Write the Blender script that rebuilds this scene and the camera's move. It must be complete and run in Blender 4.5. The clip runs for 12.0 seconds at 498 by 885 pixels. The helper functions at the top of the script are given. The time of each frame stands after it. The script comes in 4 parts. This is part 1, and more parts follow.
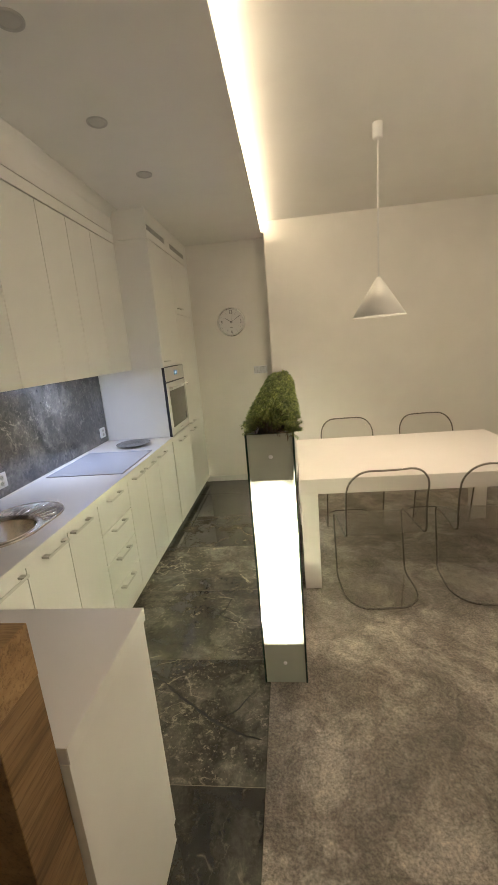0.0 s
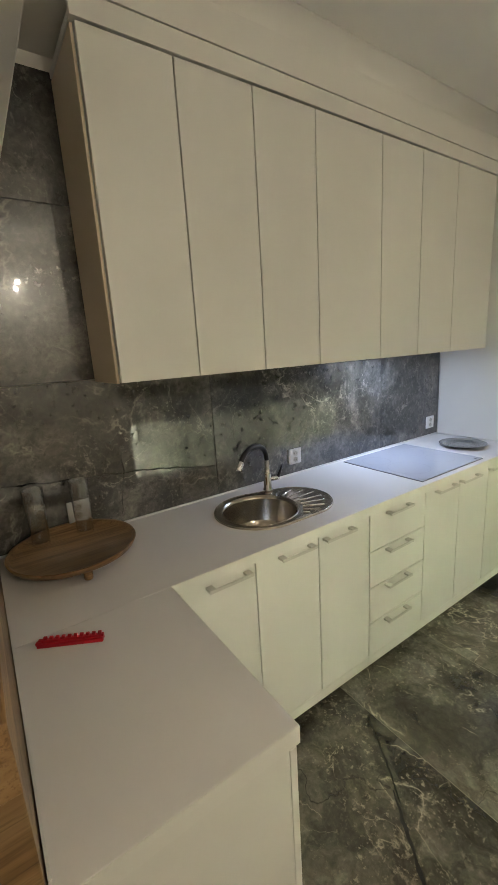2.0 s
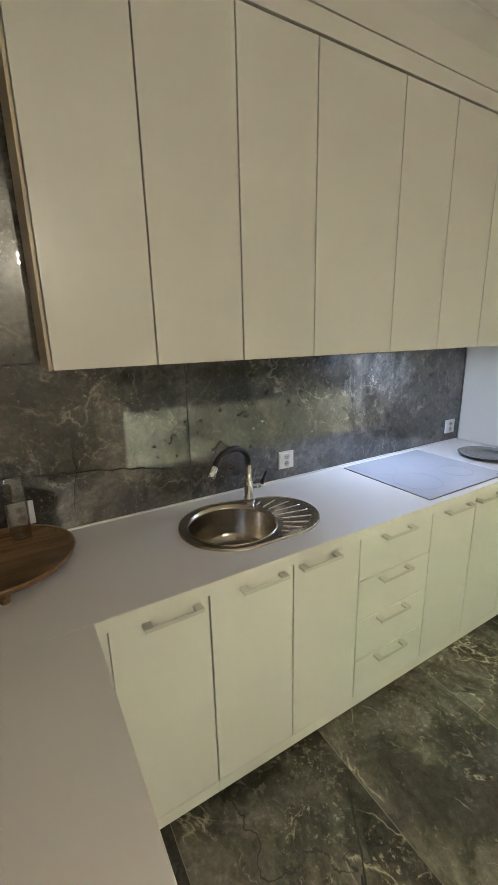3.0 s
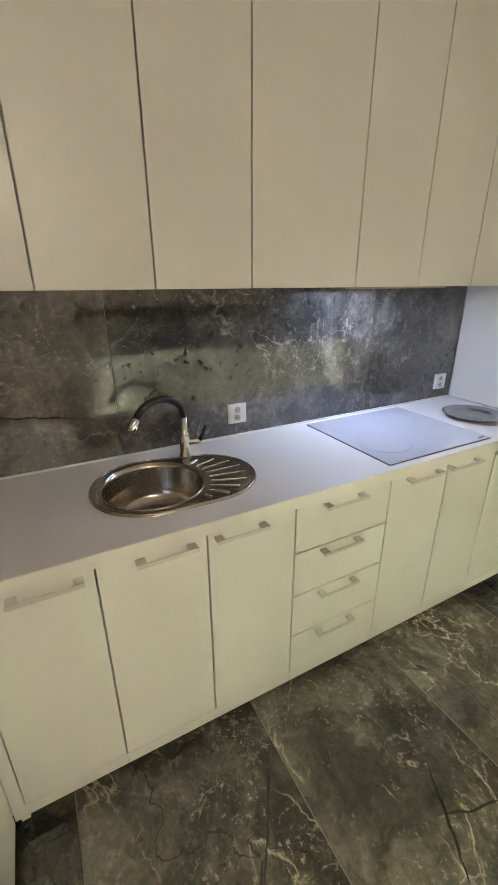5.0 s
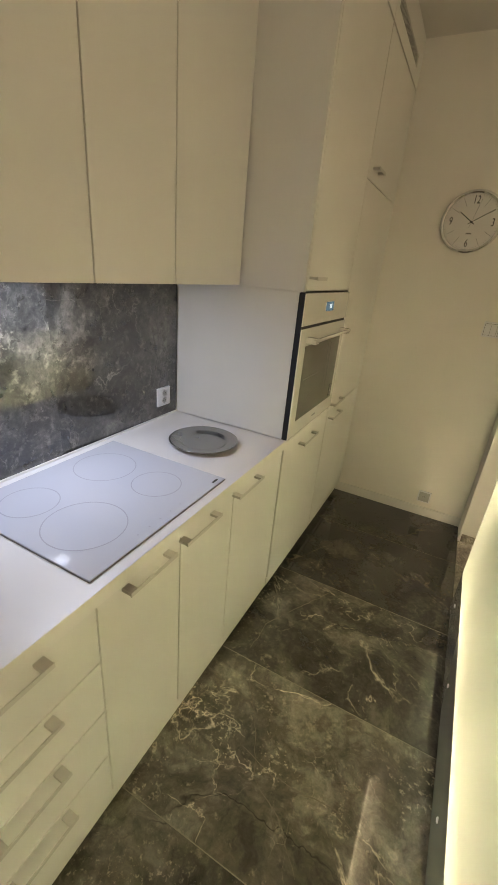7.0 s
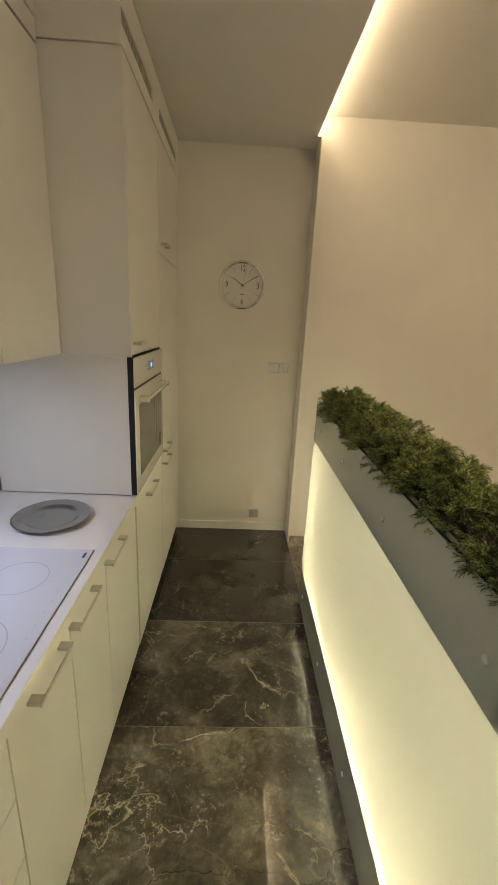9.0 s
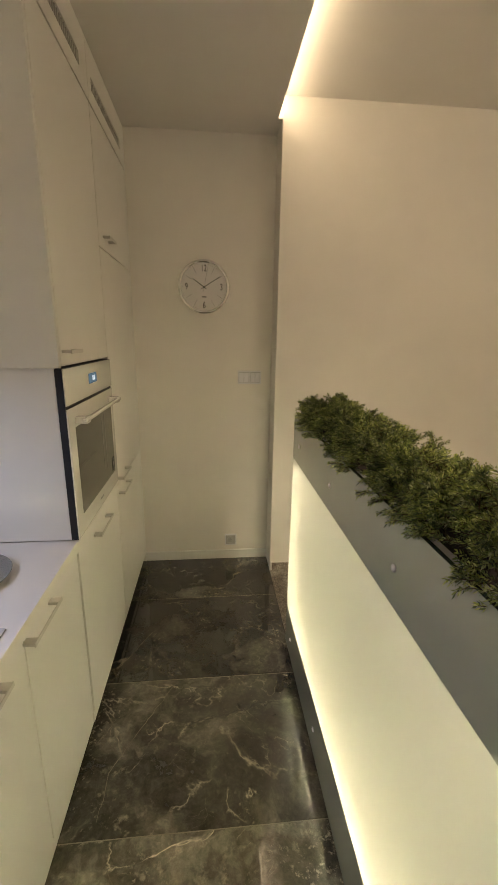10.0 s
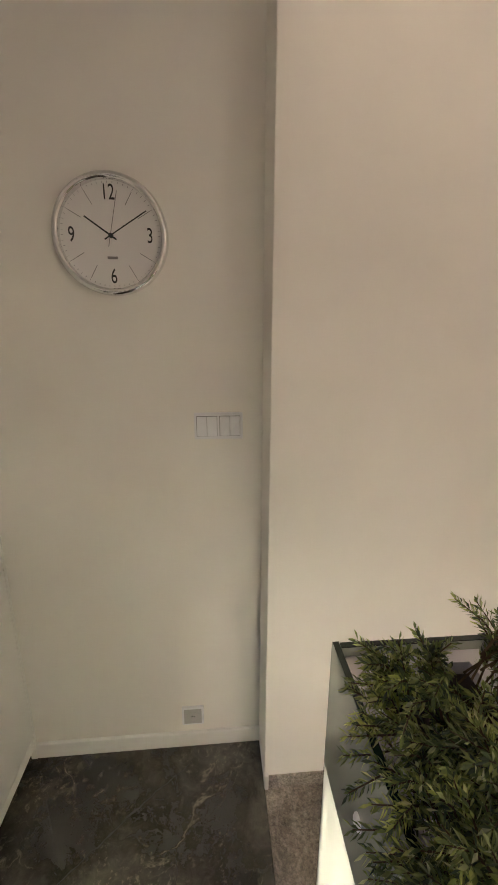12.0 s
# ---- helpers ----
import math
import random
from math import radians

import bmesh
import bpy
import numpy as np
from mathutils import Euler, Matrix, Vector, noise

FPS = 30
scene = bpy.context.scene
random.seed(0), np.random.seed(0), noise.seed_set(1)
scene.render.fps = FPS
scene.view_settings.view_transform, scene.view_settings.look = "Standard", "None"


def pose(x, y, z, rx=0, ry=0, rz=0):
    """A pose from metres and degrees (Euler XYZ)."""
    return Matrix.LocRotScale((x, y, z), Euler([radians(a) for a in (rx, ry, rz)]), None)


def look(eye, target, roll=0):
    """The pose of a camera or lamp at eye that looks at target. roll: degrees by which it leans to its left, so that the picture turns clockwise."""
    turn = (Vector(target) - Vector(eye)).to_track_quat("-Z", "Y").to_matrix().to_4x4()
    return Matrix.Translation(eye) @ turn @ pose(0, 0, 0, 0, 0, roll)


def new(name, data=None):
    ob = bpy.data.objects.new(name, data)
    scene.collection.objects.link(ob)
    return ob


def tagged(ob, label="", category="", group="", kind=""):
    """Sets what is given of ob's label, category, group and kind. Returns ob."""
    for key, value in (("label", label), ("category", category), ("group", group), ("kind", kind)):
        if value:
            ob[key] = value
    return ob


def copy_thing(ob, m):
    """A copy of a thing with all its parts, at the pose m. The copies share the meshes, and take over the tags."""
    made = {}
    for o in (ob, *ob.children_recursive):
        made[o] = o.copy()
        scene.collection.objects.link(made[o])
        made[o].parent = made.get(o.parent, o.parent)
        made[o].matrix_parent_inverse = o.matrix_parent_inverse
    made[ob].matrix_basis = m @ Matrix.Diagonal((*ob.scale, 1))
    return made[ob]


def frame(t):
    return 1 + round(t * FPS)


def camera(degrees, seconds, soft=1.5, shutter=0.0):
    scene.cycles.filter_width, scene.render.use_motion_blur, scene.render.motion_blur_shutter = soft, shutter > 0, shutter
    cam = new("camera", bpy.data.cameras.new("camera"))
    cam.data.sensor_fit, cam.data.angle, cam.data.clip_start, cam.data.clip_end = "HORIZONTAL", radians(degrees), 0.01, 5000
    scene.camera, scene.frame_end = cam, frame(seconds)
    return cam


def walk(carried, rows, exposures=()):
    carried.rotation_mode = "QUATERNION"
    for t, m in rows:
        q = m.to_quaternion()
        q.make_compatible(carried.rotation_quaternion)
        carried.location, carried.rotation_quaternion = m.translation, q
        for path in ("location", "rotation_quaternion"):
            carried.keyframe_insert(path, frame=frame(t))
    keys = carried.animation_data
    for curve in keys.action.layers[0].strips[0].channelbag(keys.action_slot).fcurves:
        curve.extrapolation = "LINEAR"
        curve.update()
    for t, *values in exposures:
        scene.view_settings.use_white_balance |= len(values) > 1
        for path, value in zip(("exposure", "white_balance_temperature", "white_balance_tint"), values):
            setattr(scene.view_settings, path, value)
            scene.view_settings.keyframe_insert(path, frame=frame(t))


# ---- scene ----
cam = camera(63.5, 12.0, 1.15)
PATH = [
    (0, (-0.002, 0.938, 1.563), (-0.216, 2.873, 1.104), -4.8),
    (0.5, (0.003, 1.086, 1.587), (-0.664, 2.916, 1.134), -4.6),
    (1, (0.019, 1.248, 1.571), (-1.009, 2.904, 1.123), -4.2),
    (1.5, (0.057, 1.391, 1.557), (-1.35, 2.74, 1.108), -4.3),
    (1.7, (0.054, 1.448, 1.546), (-1.47, 2.664, 1.099), -4.3),
    (2, (0.012, 1.536, 1.537), (-1.61, 2.618, 1.088), -3.6),
    (2.5, (-0.071, 1.703, 1.566), (-1.743, 2.69, 1.083), -2.3),
    (3, (-0.108, 1.834, 1.532), (-1.779, 2.807, 1.023), -1.4),
    (3.2, (-0.1, 1.875, 1.517), (-1.766, 2.85, 0.994), -1.1),
    (5, (-0.143, 2.193, 1.47), (-1.789, 3.061, 0.735), -0.3),
    (5.5, (-0.274, 2.323, 1.477), (-1.758, 3.426, 0.716), 2.2),
    (6, (-0.353, 2.517, 1.461), (-1.668, 3.809, 0.687), 2.9),
    (6.5, (-0.403, 2.667, 1.502), (-1.6, 4.059, 0.707), 2.5),
    (7, (-0.483, 2.782, 1.524), (-1.283, 4.433, 0.727), 5.2),
    (7.5, (-0.507, 2.776, 1.565), (-0.877, 4.575, 0.772), 5.2),
    (7.7, (-0.51, 2.757, 1.594), (-0.812, 4.571, 0.808), 4.7),
    (9.3, (-0.63, 2.632, 1.609), (-0.505, 4.557, 1.08), 2.2),
    (9.5, (-0.613, 2.668, 1.595), (-0.472, 4.595, 1.08), 1.6),
    (10, (-0.562, 2.943, 1.557), (-0.378, 4.869, 1.053), 0.8),
    (10.5, (-0.518, 3.311, 1.574), (-0.371, 5.239, 1.063), 0.2),
    (11, (-0.509, 3.711, 1.578), (-0.447, 5.643, 1.066), -0.4),
    (11.5, (-0.431, 4.064, 1.572), (-0.375, 5.993, 1.047), -0.4),
    (12, (-0.322, 4.321, 1.591), (-0.159, 6.245, 1.069), 0.1),
]
EXPOSURES = [
    (0.0, 1.61, 6850, 12), (1.0, 1.55, 6650, 7), (3.0, 1.56, 6550, 6), (5.0, 1.64, 6700, 11), (5.5, 1.74, 6800, 13), (6.5, 1.68, 7150, 14), (7.0, 1.36, 8050, 10),
    (9.5, 1.29, 7900, 14), (10.5, 1.35, 7550, 17), (11.5, 1.48, 6800, 20), (12.0, 1.56, 6450, 22),
]
walk(cam, [(t, look(eye, target, roll)) for t, eye, target, roll in PATH], EXPOSURES)

# ---- light ----
world = bpy.data.worlds.new("world")
scene.world = world
world.use_nodes = True
world.node_tree.nodes["Background"].inputs[0].default_value = (0.02, 0.018, 0.015, 1)
world.node_tree.nodes["Background"].inputs[1].default_value = 0.05

COVE_POWER = 4.6
BOX_POWER = 132.0
HOOD_WATTS = 1.9
PENDANT_POWER = 235.0
BULB_POWER = 500.0
WARM = (1.0, 0.84, 0.60)
GLOW = (1.0, 0.905, 0.68)
COOL = (0.54, 0.67, 1.0)


def area_lamp(name, place, target, sx, sy, watts, colour):
    data = bpy.data.lights.new(name, "AREA")
    data.shape, data.size, data.size_y, data.energy, data.color = "RECTANGLE", sx, sy, watts, colour
    ob = new(name, data)
    ob.matrix_world = look(place, target)
    return ob


# ---- materials ----
def nodes_of(name):
    m = bpy.data.materials.new(name)
    m.use_nodes = True
    nt = m.node_tree
    bsdf = nt.nodes["Principled BSDF"]
    return m, nt, bsdf


def noise_node(nt, vec, scale, detail=6.0, rough=0.6, dist=0.0):
    n = nt.nodes.new("ShaderNodeTexNoise")
    n.inputs["Scale"].default_value, n.inputs["Detail"].default_value = scale, detail
    n.inputs["Roughness"].default_value, n.inputs["Distortion"].default_value = rough, dist
    if vec is not None:
        nt.links.new(vec, n.inputs["Vector"])
    return n


def ramp_node(nt, fac, stops):
    r = nt.nodes.new("ShaderNodeValToRGB")
    while len(r.color_ramp.elements) < len(stops):
        r.color_ramp.elements.new(0.5)
    for e, (p, c) in zip(r.color_ramp.elements, stops):
        e.position = p
        e.color = (*c, 1) if len(c) == 3 else c
    nt.links.new(fac, r.inputs[0])
    return r


def mix_node(nt, fac, a, b, mode="MIX"):
    m = nt.nodes.new("ShaderNodeMix")
    m.data_type, m.blend_type = "RGBA", mode
    for sock, v in ((m.inputs[0], fac), (m.inputs[6], a), (m.inputs[7], b)):
        if isinstance(v, (int, float)):
            sock.default_value = v
        elif isinstance(v, tuple):
            sock.default_value = (*v, 1)
        else:
            nt.links.new(v, sock)
    return m.outputs[2]


def math_node(nt, op, a, b=0.0, clamp=False):
    m = nt.nodes.new("ShaderNodeMath")
    m.operation, m.use_clamp = op, clamp
    for sock, v in ((m.inputs[0], a), (m.inputs[1], b)):
        if isinstance(v, (int, float)):
            sock.default_value = v
        else:
            nt.links.new(v, sock)
    return m.outputs[0]


def bump_to(nt, bsdf, height, strength, distance):
    b = nt.nodes.new("ShaderNodeBump")
    b.inputs["Strength"].default_value, b.inputs["Distance"].default_value = strength, distance
    nt.links.new(height, b.inputs["Height"])
    nt.links.new(b.outputs[0], bsdf.inputs["Normal"])


def coords(nt, kind="Object", shift=True, scale=None):
    tc = nt.nodes.new("ShaderNodeTexCoord")
    out = tc.outputs[kind]
    if scale:
        mp = nt.nodes.new("ShaderNodeMapping")
        mp.inputs["Scale"].default_value = scale
        nt.links.new(out, mp.inputs["Vector"])
        out = mp.outputs[0]
    if shift:
        oi = nt.nodes.new("ShaderNodeObjectInfo")
        v = nt.nodes.new("ShaderNodeVectorMath")
        v.operation = "MULTIPLY_ADD"
        v.inputs[1].default_value = (37.0, 53.0, 29.0)
        nt.links.new(oi.outputs["Random"], v.inputs[0])
        nt.links.new(out, v.inputs[2])
        out = v.outputs[0]
    return out


def paint(name, colour, rough=0.4, vary=0.06, bump=0.15, fine=220.0, coat=0.0, metal=0.0, wide=1.6):
    """Painted, moulded or coated surface with faint soiling at two scales."""
    m, nt, bsdf = nodes_of(name)
    v = coords(nt, "Object", True)
    big, small = noise_node(nt, v, wide, 3), noise_node(nt, v, fine, 3)
    dark = tuple(c * (1 - vary) for c in colour)
    lite = tuple(min(1, c * (1 + vary * 0.5)) for c in colour)
    col = ramp_node(nt, big.outputs[0], [(0.3, dark), (0.7, lite)])
    nt.links.new(col.outputs[0], bsdf.inputs["Base Color"])
    mr = nt.nodes.new("ShaderNodeMapRange")
    mr.inputs[3].default_value, mr.inputs[4].default_value = rough * 0.85, min(1, rough * 1.18)
    nt.links.new(noise_node(nt, v, 9.0, 4).outputs[0], mr.inputs[0])
    nt.links.new(mr.outputs[0], bsdf.inputs["Roughness"])
    bsdf.inputs["Metallic"].default_value = metal
    bsdf.inputs["Coat Weight"].default_value = coat
    bsdf.inputs["Coat Roughness"].default_value = 0.1
    if bump:
        bump_to(nt, bsdf, small.outputs[0], bump, 0.001)
    return m


def emitter(name, colour, strength):
    m = bpy.data.materials.new(name)
    m.use_nodes = True
    nt = m.node_tree
    nt.nodes.remove(nt.nodes["Principled BSDF"])
    e = nt.nodes.new("ShaderNodeEmission")
    e.inputs[0].default_value, e.inputs[1].default_value = (*colour, 1), strength
    nt.links.new(e.outputs[0], nt.nodes["Material Output"].inputs[0])
    return m


def marble(name, dark, mid, light, vein, rough, vein_amount=1.0, bump=0.012, shine=1.7, gloss=0.3, rugged=1.0):
    """Dark veined stone, polished: clouds, pale veins, black cracks and specks."""
    m, nt, bsdf = nodes_of(name)
    v = coords(nt, "Object", True)
    warp = noise_node(nt, v, 1.7, 5, 0.6)
    wv = nt.nodes.new("ShaderNodeVectorMath")
    wv.operation = "MULTIPLY_ADD"
    wv.inputs[1].default_value = (0.55, 0.55, 0.55)
    nt.links.new(warp.outputs["Color"], wv.inputs[0])
    nt.links.new(v, wv.inputs[2])
    w = wv.outputs[0]
    cloud = noise_node(nt, w, 3.2, 10, 0.66)
    col = ramp_node(nt, cloud.outputs[0], [(0.36, dark), (0.5, mid), (0.66, light)]).outputs[0]
    grain = noise_node(nt, v, 26.0, 8, 0.7)
    # broken patches at a hand's width, then grit
    mottle = noise_node(nt, w, 7.5, 14, 0.74, 0.25)
    g = ramp_node(nt, mottle.outputs[0], [(0.36, (0.42, 0.42, 0.42)), (0.50, (0.92, 0.92, 0.92)), (0.60, (1.35, 1.34, 1.31)), (0.70, (2.0, 1.97, 1.90))])
    col = mix_node(nt, rugged, col, g.outputs[0], "MULTIPLY")
    grit = noise_node(nt, v, 48.0, 6, 0.75)
    g = ramp_node(nt, grit.outputs[0], [(0.36, (0.70, 0.70, 0.70)), (0.64, (1.32, 1.32, 1.32))])
    col = mix_node(nt, rugged, col, g.outputs[0], "MULTIPLY")
    # pale branching veins: edges of a warped cell pattern, in drifts
    fine = noise_node(nt, v, 9.0, 6, 0.6)
    slow = noise_node(nt, v, 1.3, 2, 0.4)
    sv = nt.nodes.new("ShaderNodeVectorMath")
    sv.operation = "MULTIPLY_ADD"
    sv.inputs[1].default_value = (0.6, 0.6, 0.6)
    nt.links.new(slow.outputs["Color"], sv.inputs[0])
    nt.links.new(v, sv.inputs[2])
    wf = nt.nodes.new("ShaderNodeVectorMath")
    wf.operation = "MULTIPLY_ADD"
    wf.inputs[1].default_value = (0.070, 0.070, 0.070)
    nt.links.new(fine.outputs["Color"], wf.inputs[0])
    nt.links.new(sv.outputs[0], wf.inputs[2])
    for scale, width, amount, mask_scale, m0 in ((4.2, 0.0028, 0.26, 2.2, 0.55), (9.0, 0.0050, 0.20, 3.0, 0.56)):
        cells = nt.nodes.new("ShaderNodeTexVoronoi")
        cells.feature = "DISTANCE_TO_EDGE"
        cells.inputs["Scale"].default_value = scale
        nt.links.new(wf.outputs[0], cells.inputs["Vector"])
        line = ramp_node(nt, cells.outputs["Distance"], [(0.0, (1, 1, 1)), (width * 0.4, (0.55, 0.55, 0.55)), (width * 2.2, (0, 0, 0))])
        mask = ramp_node(nt, noise_node(nt, v, mask_scale, 5, 0.6).outputs[0], [(m0, (0, 0, 0)), (m0 + 0.14, (1, 1, 1))])
        f = math_node(nt, "MULTIPLY", math_node(nt, "MULTIPLY", line.outputs[0], mask.outputs[0]), amount * vein_amount)
        col = mix_node(nt, f, col, vein)
    # long pale veins that wander and fade
    for scale, shift, thin, amount in ((0.9, 0.49, 0.0028, 0.55), (1.7, 0.52, 0.0034, 0.50), (2.9, 0.47, 0.0042, 0.42)):
        n = noise_node(nt, sv.outputs[0], scale, 7, 0.52, 0.3)
        ridge = math_node(nt, "ABSOLUTE", math_node(nt, "SUBTRACT", n.outputs[0], shift))
        line = ramp_node(nt, ridge, [(0.0, (1, 1, 1)), (thin * 0.5, (0.5, 0.5, 0.5)), (thin * 1.6, (0, 0, 0))])
        mask = ramp_node(nt, noise_node(nt, v, 1.9 + scale, 6, 0.65).outputs[0], [(0.50, (0, 0, 0)), (0.62, (1, 1, 1))])
        f = math_node(nt, "MULTIPLY", math_node(nt, "MULTIPLY", line.outputs[0], mask.outputs[0]), amount * vein_amount)
        col = mix_node(nt, f, col, vein)
    # worn pale patches
    patch = ramp_node(nt, noise_node(nt, w, 3.4, 10, 0.72, 0.3).outputs[0], [(0.55, (0, 0, 0)), (0.72, (1, 1, 1))])
    col = mix_node(nt, math_node(nt, "MULTIPLY", patch.outputs[0], 0.16), col, tuple(0.62 * c for c in vein))
    # dark cracks
    n = noise_node(nt, w, 0.85, 5, 0.5, 0.2)
    ridge = math_node(nt, "ABSOLUTE", math_node(nt, "SUBTRACT", n.outputs[0], 0.47))
    line = ramp_node(nt, ridge, [(0.0, (0.75, 0.75, 0.75)), (0.0022, (0, 0, 0))])
    mask = ramp_node(nt, noise_node(nt, v, 1.1, 3).outputs[0], [(0.5, (0, 0, 0)), (0.58, (1, 1, 1))])
    col = mix_node(nt, math_node(nt, "MULTIPLY", line.outputs[0], mask.outputs[0]), col, (0.008, 0.007, 0.006))
    # pale crumbs and scuffs in drifts
    for scale, lo, hi, drift, d0, amount in ((60.0, 0.56, 0.66, 3.0, 0.48, 0.65), (24.0, 0.55, 0.68, 2.2, 0.49, 0.45)):
        crumbs = ramp_node(nt, noise_node(nt, v, scale, 5, 0.65, 0.12).outputs[0], [(lo, (0, 0, 0)), (hi, (1, 1, 1))])
        mask = ramp_node(nt, noise_node(nt, w, drift, 6, 0.7).outputs[0], [(d0, (0, 0, 0)), (d0 + 0.14, (1, 1, 1))])
        col = mix_node(nt, math_node(nt, "MULTIPLY", math_node(nt, "MULTIPLY", crumbs.outputs[0], mask.outputs[0]), amount), col, tuple(0.8 * c for c in vein))
    oi = nt.nodes.new("ShaderNodeObjectInfo")
    tone = ramp_node(nt, oi.outputs["Random"], [(0.0, (0.86, 0.86, 0.86)), (1.0, (1.14, 1.13, 1.10))])
    col = mix_node(nt, 1.0, col, tone.outputs[0], "MULTIPLY")
    # per-tile brightness, set by hand through the object's tone property
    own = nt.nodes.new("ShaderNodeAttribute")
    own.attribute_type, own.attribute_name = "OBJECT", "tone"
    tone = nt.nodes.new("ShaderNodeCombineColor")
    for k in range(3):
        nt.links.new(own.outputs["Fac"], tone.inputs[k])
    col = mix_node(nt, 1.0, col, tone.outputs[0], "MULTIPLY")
    nt.links.new(col, bsdf.inputs["Base Color"])
    bsdf.inputs["Coat Weight"].default_value = 1.0
    bsdf.inputs["Coat IOR"].default_value = shine
    bsdf.inputs["Specular IOR Level"].default_value = gloss
    bsdf.inputs["Coat Roughness"].default_value = 0.025
    rr = ramp_node(nt, grain.outputs[0], [(0.35, (rough * 0.8,) * 3), (0.7, (rough * 1.5,) * 3)])
    nt.links.new(rr.outputs[0], bsdf.inputs["Roughness"])
    if bump:
        bump_to(nt, bsdf, grain.outputs[0], bump, 0.002)
    return m


def oak(name, axis, tone=1.0, rough=0.42):
    """Oiled oak with its grain along one axis."""
    m, nt, bsdf = nodes_of(name)
    sc = [16.0, 16.0, 16.0]
    sc["xyz".index(axis)] = 0.9
    v = coords(nt, "Object", True, tuple(sc))
    big = noise_node(nt, v, 1.0, 6, 0.62, 0.8)
    col = ramp_node(nt, big.outputs[0], [(0.28, (0.16 * tone, 0.084 * tone, 0.032 * tone)), (0.5, (0.33 * tone, 0.192 * tone, 0.082 * tone)),
                                         (0.75, (0.48 * tone, 0.31 * tone, 0.15 * tone))]).outputs[0]
    v2 = coords(nt, "Object", True, tuple(a * 9 for a in sc))
    pores = noise_node(nt, v2, 1.0, 3, 0.7)
    p = ramp_node(nt, pores.outputs[0], [(0.36, (0.55, 0.5, 0.45)), (0.5, (1, 1, 1))])
    col = mix_node(nt, 0.8, col, p.outputs[0], "MULTIPLY")
    nt.links.new(col, bsdf.inputs["Base Color"])
    bsdf.inputs["Roughness"].default_value = rough
    bump_to(nt, bsdf, pores.outputs[0], 0.25, 0.001)
    return m


def carpet_material():
    m, nt, bsdf = nodes_of("carpet_pile")
    v = coords(nt, "Object", False)
    w = noise_node(nt, v, 1.5, 4)
    wv = nt.nodes.new("ShaderNodeVectorMath")
    wv.operation = "MULTIPLY_ADD"
    wv.inputs[1].default_value = (0.6, 0.6, 0.6)
    nt.links.new(w.outputs["Color"], wv.inputs[0])
    nt.links.new(v, wv.inputs[2])
    big = noise_node(nt, wv.outputs[0], 4.2, 9, 0.64)
    col = ramp_node(nt, big.outputs[0], [(0.36, (0.165, 0.140, 0.115)), (0.5, (0.27, 0.231, 0.193)), (0.62, (0.46, 0.406, 0.348))]).outputs[0]
    n = noise_node(nt, wv.outputs[0], 1.0, 6, 0.5, 0.4)
    ridge = math_node(nt, "ABSOLUTE", math_node(nt, "SUBTRACT", n.outputs[0], 0.5))
    line = ramp_node(nt, ridge, [(0.0, (1, 1, 1)), (0.02, (0, 0, 0))])
    mask = ramp_node(nt, noise_node(nt, v, 2.0, 4).outputs[0], [(0.48, (0, 0, 0)), (0.6, (1, 1, 1))])
    col = mix_node(nt, math_node(nt, "MULTIPLY", math_node(nt, "MULTIPLY", line.outputs[0], mask.outputs[0]), 0.55), col, (0.46, 0.42, 0.36))
    mid = noise_node(nt, wv.outputs[0], 24.0, 8, 0.8)
    t = ramp_node(nt, mid.outputs[0], [(0.34, (0.72, 0.71, 0.70)), (0.66, (1.32, 1.31, 1.29))])
    col = mix_node(nt, 1.0, col, t.outputs[0], "MULTIPLY")
    tuft = noise_node(nt, v, 95.0, 4, 0.85)
    t = ramp_node(nt, tuft.outputs[0], [(0.34, (0.45, 0.45, 0.45)), (0.66, (1.5, 1.5, 1.5))])
    col = mix_node(nt, 1.0, col, t.outputs[0], "MULTIPLY")
    nt.links.new(col, bsdf.inputs["Base Color"])
    bsdf.inputs["Roughness"].default_value = 0.95
    bsdf.inputs["Sheen Weight"].default_value = 0.2
    bump_to(nt, bsdf, tuft.outputs[0], 1.0, 0.012)
    return m


def thin_clear(name, tint, power=4.0, least=0.05):
    """Thin clear sheet: see-through with a Fresnel gloss."""
    m = bpy.data.materials.new(name)
    m.use_nodes = True
    nt = m.node_tree
    nt.nodes.remove(nt.nodes["Principled BSDF"])
    tr, gl, lw, mx = (nt.nodes.new(k) for k in ("ShaderNodeBsdfTransparent", "ShaderNodeBsdfGlossy", "ShaderNodeLayerWeight", "ShaderNodeMixShader"))
    tr.inputs[0].default_value = (*tint, 1)
    gl.inputs["Roughness"].default_value = 0.04
    lw.inputs[0].default_value = 0.5
    gloss = math_node(nt, "ADD", math_node(nt, "MULTIPLY", math_node(nt, "POWER", lw.outputs["Facing"], power), 0.75), least)
    nt.links.new(gloss, mx.inputs[0])
    nt.links.new(tr.outputs[0], mx.inputs[1])
    nt.links.new(gl.outputs[0], mx.inputs[2])
    nt.links.new(mx.outputs[0], nt.nodes["Material Output"].inputs[0])
    return m


